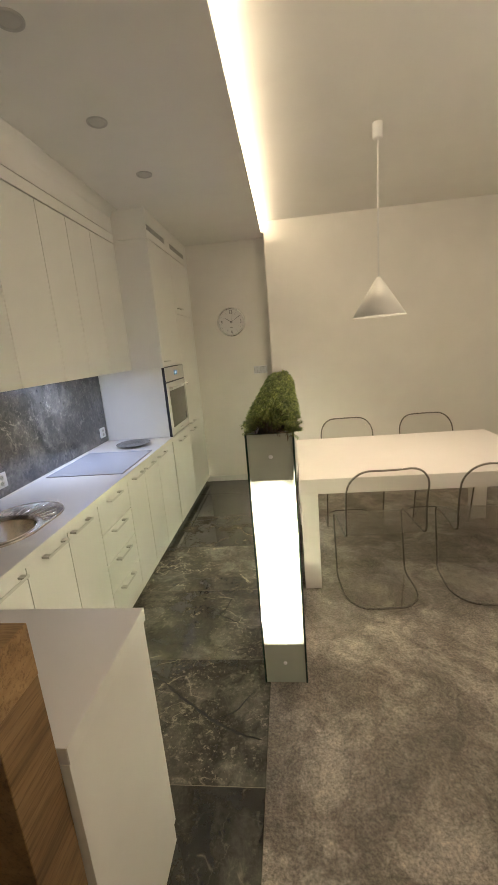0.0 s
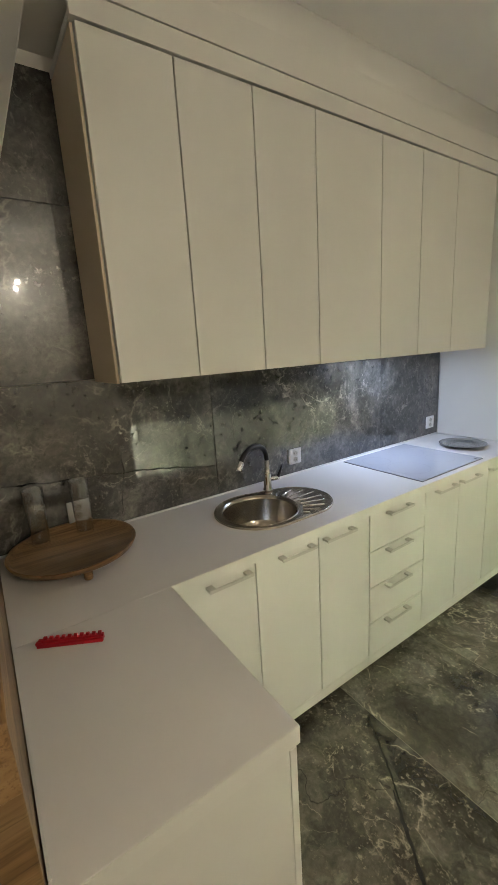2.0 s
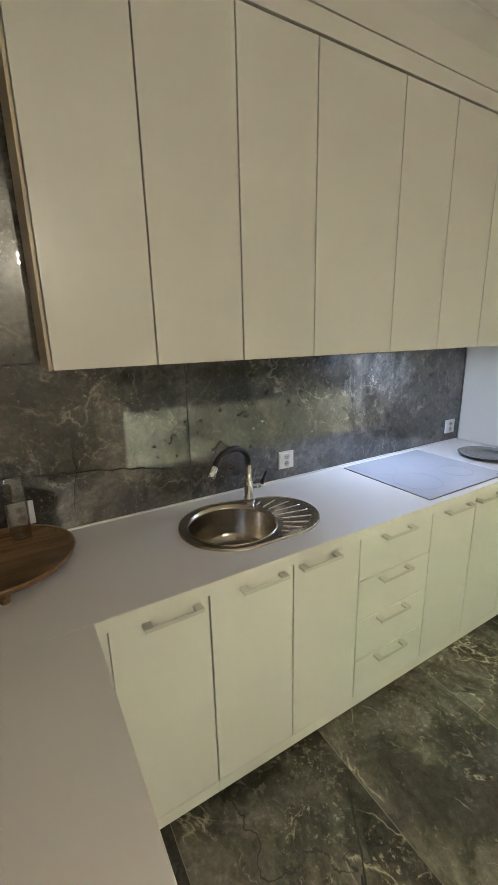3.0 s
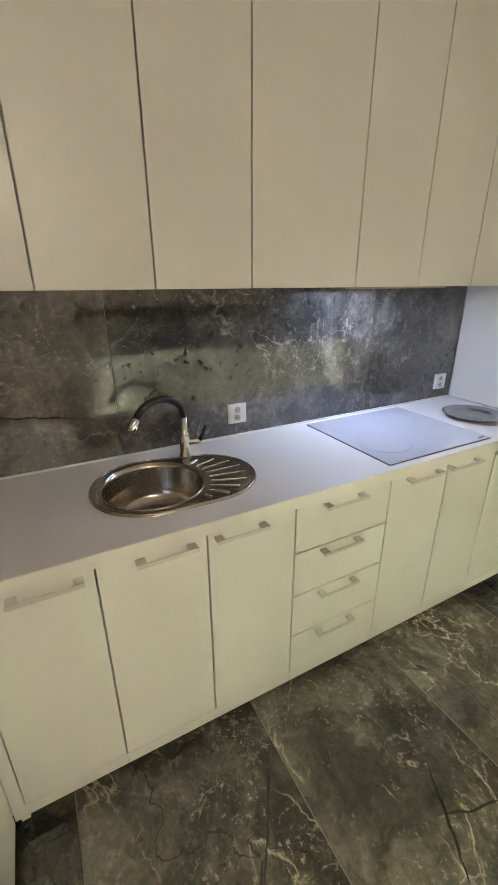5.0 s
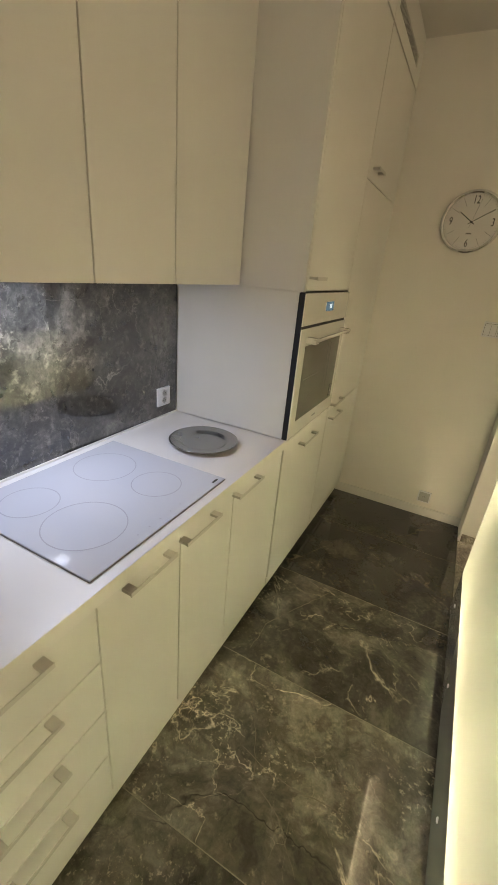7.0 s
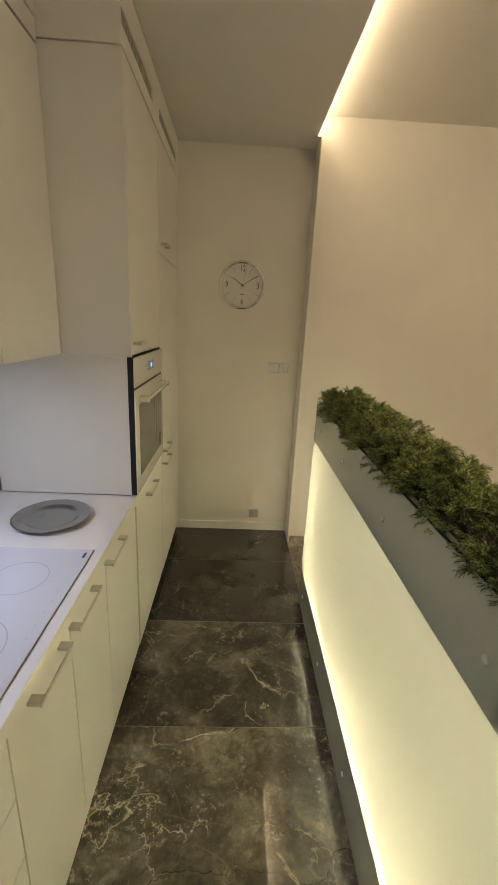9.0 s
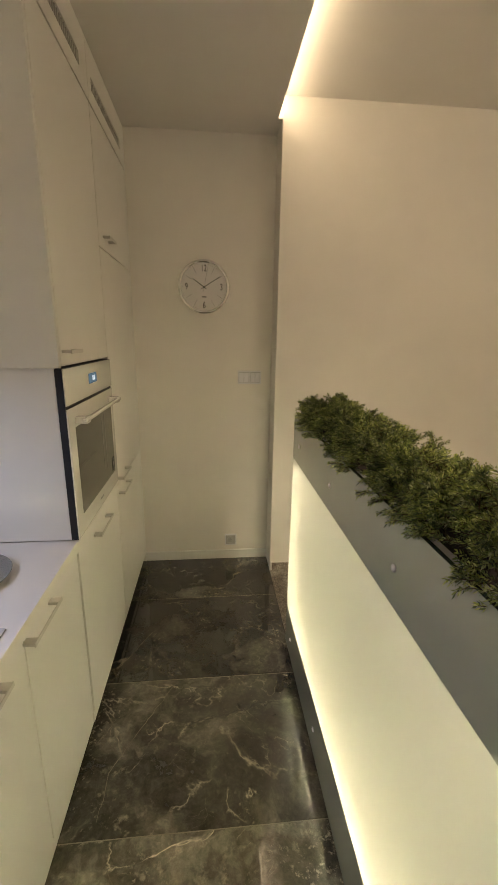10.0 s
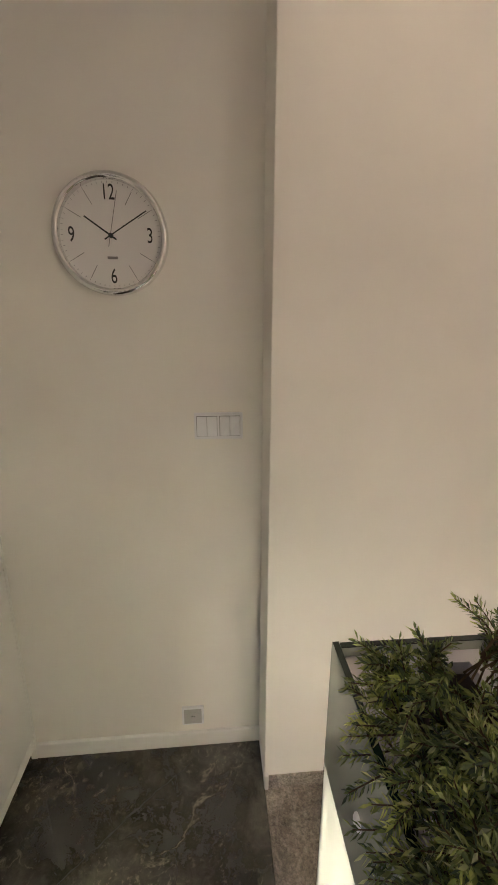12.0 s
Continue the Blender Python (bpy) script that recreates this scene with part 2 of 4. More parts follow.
def frosted(name):
    """Satin glass that scatters the light from inside the box, glossy outside."""
    m = bpy.data.materials.new(name)
    m.use_nodes = True
    nt = m.node_tree
    nt.nodes.remove(nt.nodes["Principled BSDF"])
    tl, df, gl, fr = (nt.nodes.new(k) for k in ("ShaderNodeBsdfTranslucent", "ShaderNodeBsdfDiffuse", "ShaderNodeBsdfGlossy", "ShaderNodeFresnel"))
    mx, my = nt.nodes.new("ShaderNodeMixShader"), nt.nodes.new("ShaderNodeMixShader")
    tl.inputs[0].default_value = (0.89, 0.925, 0.91, 1)
    df.inputs[0].default_value = (0.62, 0.66, 0.54, 1)
    gl.inputs["Roughness"].default_value = 0.08
    fr.inputs[0].default_value = 1.45
    mx.inputs[0].default_value = 0.35
    nt.links.new(tl.outputs[0], mx.inputs[1])
    nt.links.new(df.outputs[0], mx.inputs[2])
    nt.links.new(fr.outputs[0], my.inputs[0])
    nt.links.new(mx.outputs[0], my.inputs[1])
    nt.links.new(gl.outputs[0], my.inputs[2])
    nt.links.new(my.outputs[0], nt.nodes["Material Output"].inputs[0])
    return m


def leaf_material():
    m, nt, bsdf = nodes_of("needle_leaf")
    geo = nt.nodes.new("ShaderNodeNewGeometry")
    col = ramp_node(nt, geo.outputs["Random Per Island"], [(0.0, (0.070, 0.105, 0.070)), (0.35, (0.21, 0.28, 0.095)), (0.75, (0.42, 0.49, 0.150)), (1.0, (0.64, 0.68, 0.38))])
    # tone varies clump by clump, from bluish dark to warm pale
    clump_tone = ramp_node(nt, noise_node(nt, coords(nt, "Object", False), 24.0, 3, 0.6).outputs[0], [(0.36, (0.42, 0.46, 0.50)), (0.52, (1.0, 1.0, 1.0)), (0.66, (1.45, 1.40, 1.15))])
    tint = mix_node(nt, 1.0, col.outputs[0], clump_tone.outputs[0], "MULTIPLY")
    nt.links.new(tint, bsdf.inputs["Base Color"])
    bsdf.inputs["Roughness"].default_value = 0.5
    tl, mx = nt.nodes.new("ShaderNodeBsdfTranslucent"), nt.nodes.new("ShaderNodeMixShader")
    nt.links.new(tint, tl.inputs[0])
    mx.inputs[0].default_value = 0.35
    nt.links.new(bsdf.outputs[0], mx.inputs[1])
    nt.links.new(tl.outputs[0], mx.inputs[2])
    nt.links.new(mx.outputs[0], nt.nodes["Material Output"].inputs[0])
    return m


def opal(name, colour, through_share):
    """White shade that lets a little of its lamp's light through."""
    m, nt, bsdf = nodes_of(name)
    bsdf.inputs["Base Color"].default_value = (*colour, 1)
    bsdf.inputs["Roughness"].default_value = 0.4
    tl, mx = nt.nodes.new("ShaderNodeBsdfTranslucent"), nt.nodes.new("ShaderNodeMixShader")
    tl.inputs[0].default_value = (*colour, 1)
    mx.inputs[0].default_value = through_share
    nt.links.new(bsdf.outputs[0], mx.inputs[1])
    nt.links.new(tl.outputs[0], mx.inputs[2])
    nt.links.new(mx.outputs[0], nt.nodes["Material Output"].inputs[0])
    return m


WALL = paint("wall_plaster", (0.84, 0.81, 0.755), 0.75, 0.05, 0.35, 340.0)
CEIL = paint("ceiling_plaster", (0.80, 0.78, 0.74), 0.85, 0.04, 0.3, 300.0)
LACQUER = paint("white_lacquer", (0.80, 0.785, 0.74), 0.30, 0.035, 0.04, 400.0)
CARCASS = paint("white_carcass", (0.74, 0.73, 0.70), 0.45, 0.05, 0.05)
SIDEWOOD = paint("beige_side_panel", (0.74, 0.62, 0.47), 0.34, 0.02, 0.05)
TOPWHITE = paint("worktop_laminate", (0.80, 0.775, 0.76), 0.33, 0.03, 0.06, 500.0)
TRIM = paint("white_trim", (0.80, 0.79, 0.76), 0.4, 0.05, 0.05)
PLASTIC = paint("white_plastic", (0.80, 0.80, 0.83), 0.28, 0.02, 0.0)
# white plastic toned grey, with the outlets' recess shade put into the colour
OUTLETSHADE = paint("outlet_shade_grey", (0.46, 0.46, 0.45), 0.35, 0.03, 0.0)
DARK = paint("dark_gap", (0.012, 0.012, 0.012), 0.5, 0.1, 0.0)
BLACK = paint("black_rubber", (0.014, 0.013, 0.013), 0.42, 0.2, 0.1)
RED = paint("red_plastic", (0.42, 0.012, 0.022), 0.35, 0.1, 0.1)
GREYBAND = paint("grey_glass_band", (0.50, 0.54, 0.48), 0.06, 0.03, 0.0, coat=0.6)
EDGEGREEN = paint("glass_edge_green", (0.015, 0.04, 0.028), 0.15, 0.1, 0.0, coat=0.5)
LINER = paint("white_liner", (0.72, 0.70, 0.74), 0.4, 0.05, 0.1)
SOIL = paint("dark_soil", (0.03, 0.022, 0.016), 0.95, 0.5, 1.0, 90.0)
STONE = paint("pale_pebble", (0.55, 0.42, 0.32), 0.8, 0.2, 0.4)
STEM = paint("brown_stem", (0.10, 0.07, 0.035), 0.8, 0.3, 0.3)
CHROME = paint("chrome", (0.80, 0.80, 0.80), 0.09, 0.02, 0.0, metal=1.0)
STEEL = paint("brushed_steel", (0.53, 0.485, 0.42), 0.20, 0.06, 0.0, metal=1.0, wide=6.0)
HANDLE = paint("satin_nickel", (0.65, 0.63, 0.59), 0.34, 0.05, 0.05, metal=0.27)
PEWTER = paint("grey_pewter", (0.36, 0.36, 0.355), 0.26, 0.08, 0.1, metal=0.9)
HOBGLASS = paint("white_hob_glass", (0.60, 0.62, 0.69), 0.07, 0.01, 0.0, coat=0.8)
RINGINK = paint("hob_ring_ink", (0.44, 0.45, 0.51), 0.2, 0.02, 0.0)
OVENWHITE = paint("oven_white_glass", (0.80, 0.79, 0.74), 0.12, 0.02, 0.0, coat=0.5)
OVENDARK = paint("oven_window_glass", (0.03, 0.028, 0.02), 0.06, 0.1, 0.0, coat=0.6)
CLOCKFACE = paint("clock_face", (0.74, 0.72, 0.71), 0.5, 0.02, 0.0)
INK = paint("dark_ink", (0.025, 0.025, 0.028), 0.5, 0.1, 0.0)
GREYINK = paint("grey_ink", (0.22, 0.21, 0.21), 0.5, 0.1, 0.0)
TABLEWHITE = paint("white_table_lacquer", (0.80, 0.76, 0.72), 0.34, 0.03, 0.04, 400.0)
LAMPWHITE = paint("white_lamp_metal", (0.82, 0.81, 0.78), 0.4, 0.02, 0.0)
SHADEWHITE = opal("white_shade", (0.78, 0.765, 0.72), 0.05)
DOWNGREY = paint("downlight_grey", (0.50, 0.49, 0.46), 0.35, 0.05, 0.0)
GROUT = paint("pale_grout", (0.20, 0.18, 0.13), 0.9, 0.2, 0.4)
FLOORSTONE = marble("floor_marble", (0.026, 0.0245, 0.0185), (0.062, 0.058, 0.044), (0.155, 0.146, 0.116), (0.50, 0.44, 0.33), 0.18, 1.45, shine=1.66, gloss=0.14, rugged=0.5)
WALLSTONE = marble("backsplash_marble", (0.022, 0.0208, 0.0195), (0.056, 0.0535, 0.0495), (0.165, 0.157, 0.141), (0.46, 0.43, 0.38), 0.30, 1.05, 0.0, 1.84, 0.34)
CRACK = paint("dark_vein", (0.007, 0.006, 0.005), 0.2, 0.3, 0.0, coat=1.0)
PALEVEIN = paint("pale_vein", (0.165, 0.146, 0.108), 0.2, 0.35, 0.0, coat=1.0, wide=9.0)
OAKX, OAKY = oak("oak_along_x", "x"), oak("oak_along_y", "y", 0.72)
ACACIA = oak("acacia_wood", "y", 0.82, 0.28)
CARPET = carpet_material()
CLEAR = thin_clear("tumbler_glass", (0.955, 0.958, 0.952), 2.5, 0.13)
ACRYLIC = thin_clear("clear_acrylic", (0.87, 0.86, 0.84), 3.0, 0.11)
ACRYLRIM = thin_clear("acrylic_edge", (0.50, 0.47, 0.44), 2.0, 0.20)
FROST = frosted("frosted_glass")
LEAF = leaf_material()
COVE_LED = emitter("cove_led", WARM, COVE_POWER)
BOX_LED = emitter("box_led", GLOW, BOX_POWER)
BOX_END_FILL = emitter("box_end_fill", GLOW, BOX_POWER * 0.085)
BULB = emitter("bulb_glow", (1.0, 0.90, 0.76), BULB_POWER)
PENDANT_BULB = emitter("pendant_bulb_glow", (1.0, 0.82, 0.62), PENDANT_POWER)
DISPLAY = emitter("oven_display_glow", (0.20, 0.36, 0.50), 0.16)
DIGIT = emitter("oven_digit_glow", (0.7, 0.85, 1.0), 0.4)


# ---- building helpers ----
def part(name, bm, material, parent=None, label="", smooth=False):
    """One mesh object out of a bmesh, as a part of parent."""
    me = bpy.data.meshes.new(name)
    bm.to_mesh(me)
    bm.free()
    me.materials.append(material)
    if smooth:
        for p in me.polygons:
            p.use_smooth = True
    ob = new(name, me)
    if parent is not None:
        ob.parent = parent
        ob.matrix_parent_inverse = parent.matrix_basis.inverted()
    if label:
        ob["label"] = label
    return ob


def thing(name, place, label, category, group="", kind=""):
    ob = new(name)
    ob.empty_display_size = 0.05
    ob.matrix_basis = Matrix.Translation(place)
    return tagged(ob, label, category, group, kind)


def box(bm, x0, x1, y0, y1, z0, z1, bevel=0.0):
    m = Matrix.LocRotScale(((x0 + x1) / 2, (y0 + y1) / 2, (z0 + z1) / 2), None, (abs(x1 - x0), abs(y1 - y0), abs(z1 - z0)))
    got = bmesh.ops.create_cube(bm, size=1.0, matrix=m)
    if bevel:
        edges = list({e for v in got["verts"] for e in v.link_edges})
        bmesh.ops.bevel(bm, geom=edges, offset=bevel, segments=2, affect="EDGES", profile=0.5)
    return bm


def boxes(*rows, bevel=0.0):
    bm = bmesh.new()
    for r in rows:
        box(bm, *r, bevel=bevel)
    return bm


def lathe(profile, centre=(0, 0, 0), n=48, axis="z"):
    """Turns (radius, height) pairs round an upright or a y axis."""
    bm = bmesh.new()
    rings = []
    for r, h in profile:
        ring = []
        for i in range(n):
            a = 2 * math.pi * i / n
            p = (r * math.cos(a), r * math.sin(a), h) if axis == "z" else (r * math.cos(a), h, r * math.sin(a))
            ring.append(bm.verts.new(Vector(centre) + Vector(p)))
        rings.append(ring)
    for a, b in zip(rings, rings[1:]):
        for i in range(n):
            bm.faces.new((a[i], a[(i + 1) % n], b[(i + 1) % n], b[i]))
    bmesh.ops.remove_doubles(bm, verts=bm.verts, dist=1e-6)
    bmesh.ops.recalc_face_normals(bm, faces=bm.faces)
    return bm


def tube(points, radius, n=10, bm=None, closed=False):
    """A round bar along a line of points."""
    bm = bm or bmesh.new()
    pts = [Vector(p) for p in points]
    rings, count = [], len(pts)
    side = None
    for i, p in enumerate(pts):
        if closed:
            d = pts[(i + 1) % count] - pts[i - 1]
        else:
            d = pts[min(i + 1, count - 1)] - pts[max(i - 1, 0)]
        d.normalize()
        if side is None:
            side = d.orthogonal().normalized()
        side = (side - d * side.dot(d)).normalized()
        up = d.cross(side)
        r = radius[i] if isinstance(radius, (list, tuple)) else radius
        rings.append([bm.verts.new(p + (side * math.cos(2 * math.pi * k / n) + up * math.sin(2 * math.pi * k / n)) * r) for k in range(n)])
    pairs = list(zip(rings, rings[1:])) + ([(rings[-1], rings[0])] if closed else [])
    for a, b in pairs:
        for k in range(n):
            bm.faces.new((a[k], a[(k + 1) % n], b[(k + 1) % n], b[k]))
    if not closed:
        bm.faces.new(rings[0][::-1])
        bm.faces.new(rings[-1])
    return bm


def words(text, size, material, parent, matrix, name="numeral", extrude=0.0006):
    """Flat letters in the built-in font, as a mesh."""
    cu = bpy.data.curves.new(name, "FONT")
    cu.body, cu.size, cu.extrude, cu.align_x, cu.align_y = text, size, extrude, "CENTER", "CENTER"
    tmp = bpy.data.objects.new(name, cu)
    me = bpy.data.meshes.new_from_object(tmp)
    bpy.data.objects.remove(tmp)
    me.materials.append(material)
    me.transform(matrix)
    ob = new(name, me)
    ob.parent = parent
    ob.matrix_parent_inverse = parent.matrix_basis.inverted()
    return ob


# ---- the plan ----
WX = -1.612        # face of the tiled wall
FX = -1.040        # fronts of the base units
UX = -1.305        # fronts of the wall units
TX = -1.036        # fronts of the tall units
TOP = 0.860        # worktop
END = 5.585        # kitchen end wall
DIN = 5.400        # dining end wall
STEPX = -0.172     # where the two end walls and the two floors meet
CX = -0.196        # edge of the lowered kitchen ceiling
KC = 2.676         # kitchen ceiling
DC = 2.782         # dining ceiling
RX = 2.20          # added far side wall of the dining part
BACK = -1.60       # added wall behind, out of view


# ---- the setting ----
def structure(name, bm, material, label, category=""):
    return tagged(part(name, bm, material), label, category or name.split("_")[0], kind="structure")


structure("wall_west", boxes((WX - 0.20, WX - 0.012, BACK - 0.2, END + 0.2, -0.1, 3.0)), WALL, "plastered side wall behind the tiles and cabinets", "wall")
structure("wall_north", boxes((WX - 0.012, STEPX, END, END + 0.2, -0.1, KC + 0.3)), WALL, "cream plastered end wall of the kitchen", "wall")
structure("wall_dining", boxes((STEPX, RX + 0.2, DIN, DIN + 0.41, -0.1, DC + 0.2), bevel=0.004), WALL, "cream plastered end wall beside the dining table", "wall")
# side and rear walls are added to close the room and bounce light
structure("wall_east", boxes((RX, RX + 0.2, BACK - 0.2, DIN, -0.1, DC + 0.2)), WALL, "plain plastered side wall added to close the dining room", "wall")
structure("wall_south", boxes((WX - 0.012, RX, BACK - 0.2, BACK, -0.1, DC + 0.2)), WALL, "unseen plain wall added to close the room behind the bar", "wall")
structure("ceiling_kitchen", boxes((WX - 0.012, CX, BACK, DIN, KC, KC + 0.3), (WX - 0.012, STEPX, DIN, END, KC, KC + 0.3)), CEIL, "lowered white kitchen ceiling with a lit edge", "ceiling")
structure("ceiling_dining", boxes((CX, RX, BACK, DIN, DC, DC + 0.18)), CEIL, "white dining room ceiling", "ceiling")
CORNICE = 2.504


def coved_soffit():
    pts = [(WX - 0.012, CORNICE + 0.006), (UX, CORNICE + 0.006), (UX, KC - 0.07)]
    pts += [(UX + 0.07 * (1 - math.cos(math.pi / 2 * k / 8)), KC - 0.07 + 0.0695 * math.sin(math.pi / 2 * k / 8)) for k in range(1, 9)]
    pts += [(WX - 0.012, KC - 0.0005)]
    bm = bmesh.new()
    ends = [[bm.verts.new((x, y, z)) for x, z in pts] for y in (1.66, 4.2715)]
    n = len(pts)
    for i in range(n):
        f = bm.faces.new((ends[0][i], ends[0][(i + 1) % n], ends[1][(i + 1) % n], ends[1][i]))
        f.smooth = 3 <= i <= 9
    bm.faces.new(ends[0][::-1])
    bm.faces.new(ends[1])
    bmesh.ops.recalc_face_normals(bm, faces=bm.faces)
    return bm


structure("soffit", coved_soffit(), CEIL, "white plaster soffit above the wall cabinets", "soffit")
structure("bulkhead", boxes((WX - 0.012, -0.492, 1.20, 1.695, 2.04, KC), bevel=0.003), CEIL, "white boxed bulkhead above the oak bar", "bulkhead")
structure("floor_base", boxes((WX - 0.2, RX + 0.2, BACK - 0.2, END + 0.2, -0.12, -0.013), (WX, STEPX - 0.001, BACK, END, -0.013, -0.0012)), GROUT, "screed under the floor coverings", "floor")
structure("carpet", boxes((STEPX + 0.002, RX, BACK, DIN, -0.012, 0.003)), CARPET, "mottled grey-brown cut pile carpet", "carpet")
structure("baseboard_kitchen", boxes((TX, STEPX + 0.014, END - 0.014, END, 0.0, 0.066), (STEPX - 0.001, STEPX + 0.013, DIN - 0.014, END - 0.014, 0.0, 0.066), bevel=0.003), TRIM, "white baseboard along the kitchen end wall", "baseboard")
structure("baseboard_dining", boxes((STEPX + 0.014, RX, DIN - 0.012, DIN, 0.003, 0.055), bevel=0.003), CARPET, "carpet-covered skirting along the dining wall", "baseboard")

cove = thing("led_strip", (CX, 2.0, KC + 0.06), "bright warm LED strip along the lowered ceiling edge", "LED strip", kind="structure")
part("led_profile", boxes((CX + 0.0005, CX + 0.008, BACK + 0.01, DIN - 0.01, DC - 0.078, DC - 0.028)), COVE_LED, cove)

# hood lamp under the wall units
hood_lamp = area_lamp("hood_light", (-1.46, 3.50, 1.440), (-1.46, 3.50, 0.9), 0.05, 0.42, HOOD_WATTS, COOL)
tagged(hood_lamp, "cool white cooker hood light under the wall cabinet", "hood light")


# ---- kitchen units ----
def handle(parent, y0, y1, z, x):
    """Flat bow handle on two splayed feet."""
    bm = bmesh.new()
    box(bm, x + 0.0295, x + 0.0325, y0, y1, z - 0.0085, z + 0.0042, 0.0008)
    for ya, yb in ((y0, y0 + 0.026), (y1 - 0.026, y1)):
        box(bm, x, x + 0.0305, ya + 0.001, yb - 0.001, z - 0.0065, z + 0.0028, 0.0012)
    return part("handle", bm, HANDLE, parent, "satin nickel bow handle")


def front(unit, kind, x, y0, y1, z0, z1, grip=None, label=""):
    gap = 0.0024
    d = part(kind, boxes((x - 0.019, x, y0 + gap, y1 - gap, z0 + gap, z1 - gap), bevel=0.0012), LACQUER, unit, label)
    if grip:
        handle(d, *grip, x)
    return d


BASE_Z0, BASE_Z1 = 0.108, 0.818


def base_unit(label, y0, y1, doors=(), drawers=(), top=0.820):
    u = thing("base_cabinet", (-1.33, (y0 + y1) / 2, 0.0), label, "cabinet", "base units along the tiled wall")
    part("body", boxes((WX + 0.004, FX - 0.050, y0 + 0.0005, y1 - 0.0005, 0.092, top)), CARCASS, u)
    part("plinth", boxes((FX - 0.068, FX - 0.052, y0, y1, 0.0, 0.092)), LACQUER, u)
    part("bottom_rail", boxes((FX - 0.050, FX - 0.003, y0 + 0.0004, y1 - 0.0004, 0.058, 0.105), bevel=0.0008), LACQUER, u)
    for a, b, ga, gb in doors:
        front(u, "door", FX, a, b, BASE_Z0, BASE_Z1, (ga, gb, 0.803) if gb > ga else None)
    for za, zb in drawers:
        front(u, "drawer_front", FX, y0, y1, za, zb, (y0 + 0.104, y0 + 0.277, zb - 0.016))
    return u


base_unit("white lacquered single-door corner base cabinet", 1.945, 2.232, [(1.948, 2.232, 2.034, 2.205)])
base_unit("white lacquered two-door base cabinet under the sink", 2.232, 2.832, [(2.232, 2.532, 2.330, 2.497), (2.532, 2.832, 2.551, 2.722)], (), 0.690)
base_unit("white lacquered base cabinet with four drawers", 2.832, 3.240, (), [(0.108, 0.282), (0.282, 0.463), (0.463, 0.641), (0.641, 0.818)])
base_unit("white lacquered two-door base cabinet under the hob", 3.240, 3.848, [(3.240, 3.545, 3.314, 3.493), (3.545, 3.848, 3.536, 3.724)])
base_unit("white lacquered single-door base cabinet beside the oven tower", 3.848, 4.268, [(3.848, 4.268, 3.837, 4.028)])


def wall_unit(label, seams):
    u = thing("wall_cabinet", (-1.46, (seams[0] + seams[-1]) / 2, 1.45), label, "cabinet", "wall units over the worktop")
    part("body", boxes((WX + 0.004, UX - 0.045, seams[0] + 0.0005, seams[-1] - 0.0005, 1.456, 2.430)), CARCASS, u)
    for a, b in zip(seams, seams[1:]):
        front(u, "door", UX, a, b, 1.454, 2.434)
    return u


first = wall_unit("tall white handleless wall cabinet with a beige side", (1.934, 2.222))
part("side_panel", boxes((WX + 0.004, UX - 0.019, 1.926, 1.934, 1.454, 2.434)), SIDEWOOD, first, "beige glossy side panel")
wall_unit("tall white handleless two-door wall cabinet", (2.222, 2.520, 2.820))
wall_unit("tall white handleless wall cabinet with one wide door", (2.820, 3.230))
hood = wall_unit("tall white two-door wall cabinet with a built-in hood", (3.230, 3.540, 3.857))
part("hood_slot", boxes((-1.52, -1.40, 3.27, 3.83, 1.448, 1.4555), bevel=0.001), STEEL, hood, "steel hood underside")
wall_unit("tall white handleless wall cabinet with one door", (3.857, 4.268))
structure("cornice", boxes((UX - 0.019, UX + 0.001, 1.924, 4.268, 2.440, CORNICE), (WX + 0.004, UX - 0.019, 1.924, 1.940, 2.440, 2.461), bevel=0.001), LACQUER, "white filler strip above the wall cabinets", "trim")

# tall units
TY0, TY1, TY2 = 4.272, 4.884, 5.570
tower = thing("oven_tower", (-1.32, (TY0 + TY1) / 2, 0), "tall white lacquered oven cabinet with side panel", "cabinet", "tall units")
for x, z0, z1 in ((TX - 0.018, 0.862, 1.4552), (TX, 1.4555, 2.454), (TX, 2.459, KC - 0.003)):
    part("side_panel", boxes((WX + 0.004, x, TY0, TY0 + 0.018, z0, z1), bevel=0.001), LACQUER, tower, "white laminate side panel")
part("body", boxes((WX + 0.004, TX - 0.021, TY0 + 0.018, TY1 - 0.0005, 0.092, 0.85), (WX + 0.004, TX - 0.021, TY0 + 0.018, TY1 - 0.0005, 1.456, KC - 0.004), (WX + 0.004, TX - 0.40, TY0 + 0.018, TY1 - 0.0005, 0.85, 1.456)), CARCASS, tower)
part("plinth", boxes((TX - 0.068, TX - 0.052, TY0, TY1, 0.0, 0.092)), LACQUER, tower)
part("bottom_rail", boxes((TX - 0.050, TX - 0.004, TY0, TY1 - 0.0004, 0.058, 0.105), bevel=0.0008), LACQUER, tower)
front(tower, "drawer_front", TX, TY0, TY1, 0.108, 0.848, (4.455, 4.660, 0.783))
front(tower, "door", TX, TY0 + 0.019, TY1, 1.460, 2.456, (4.305, 4.425, 1.508))

fridge = thing("tall_cabinet", (-1.32, (TY1 + TY2) / 2, 0), "tall white lacquered cabinet with three doors", "cabinet", "tall units")
part("body", boxes((WX + 0.004, TX - 0.021, TY1 + 0.0005, TY2, 0.092, KC - 0.004)), CARCASS, fridge)
part("plinth", boxes((TX - 0.068, TX - 0.052, TY1, TY2, 0.0, 0.092)), LACQUER, fridge)
part("bottom_rail", boxes((TX - 0.050, TX - 0.003, TY1 + 0.0004, TY2, 0.058, 0.099), bevel=0.0008), LACQUER, fridge, "white rail under an air slit")
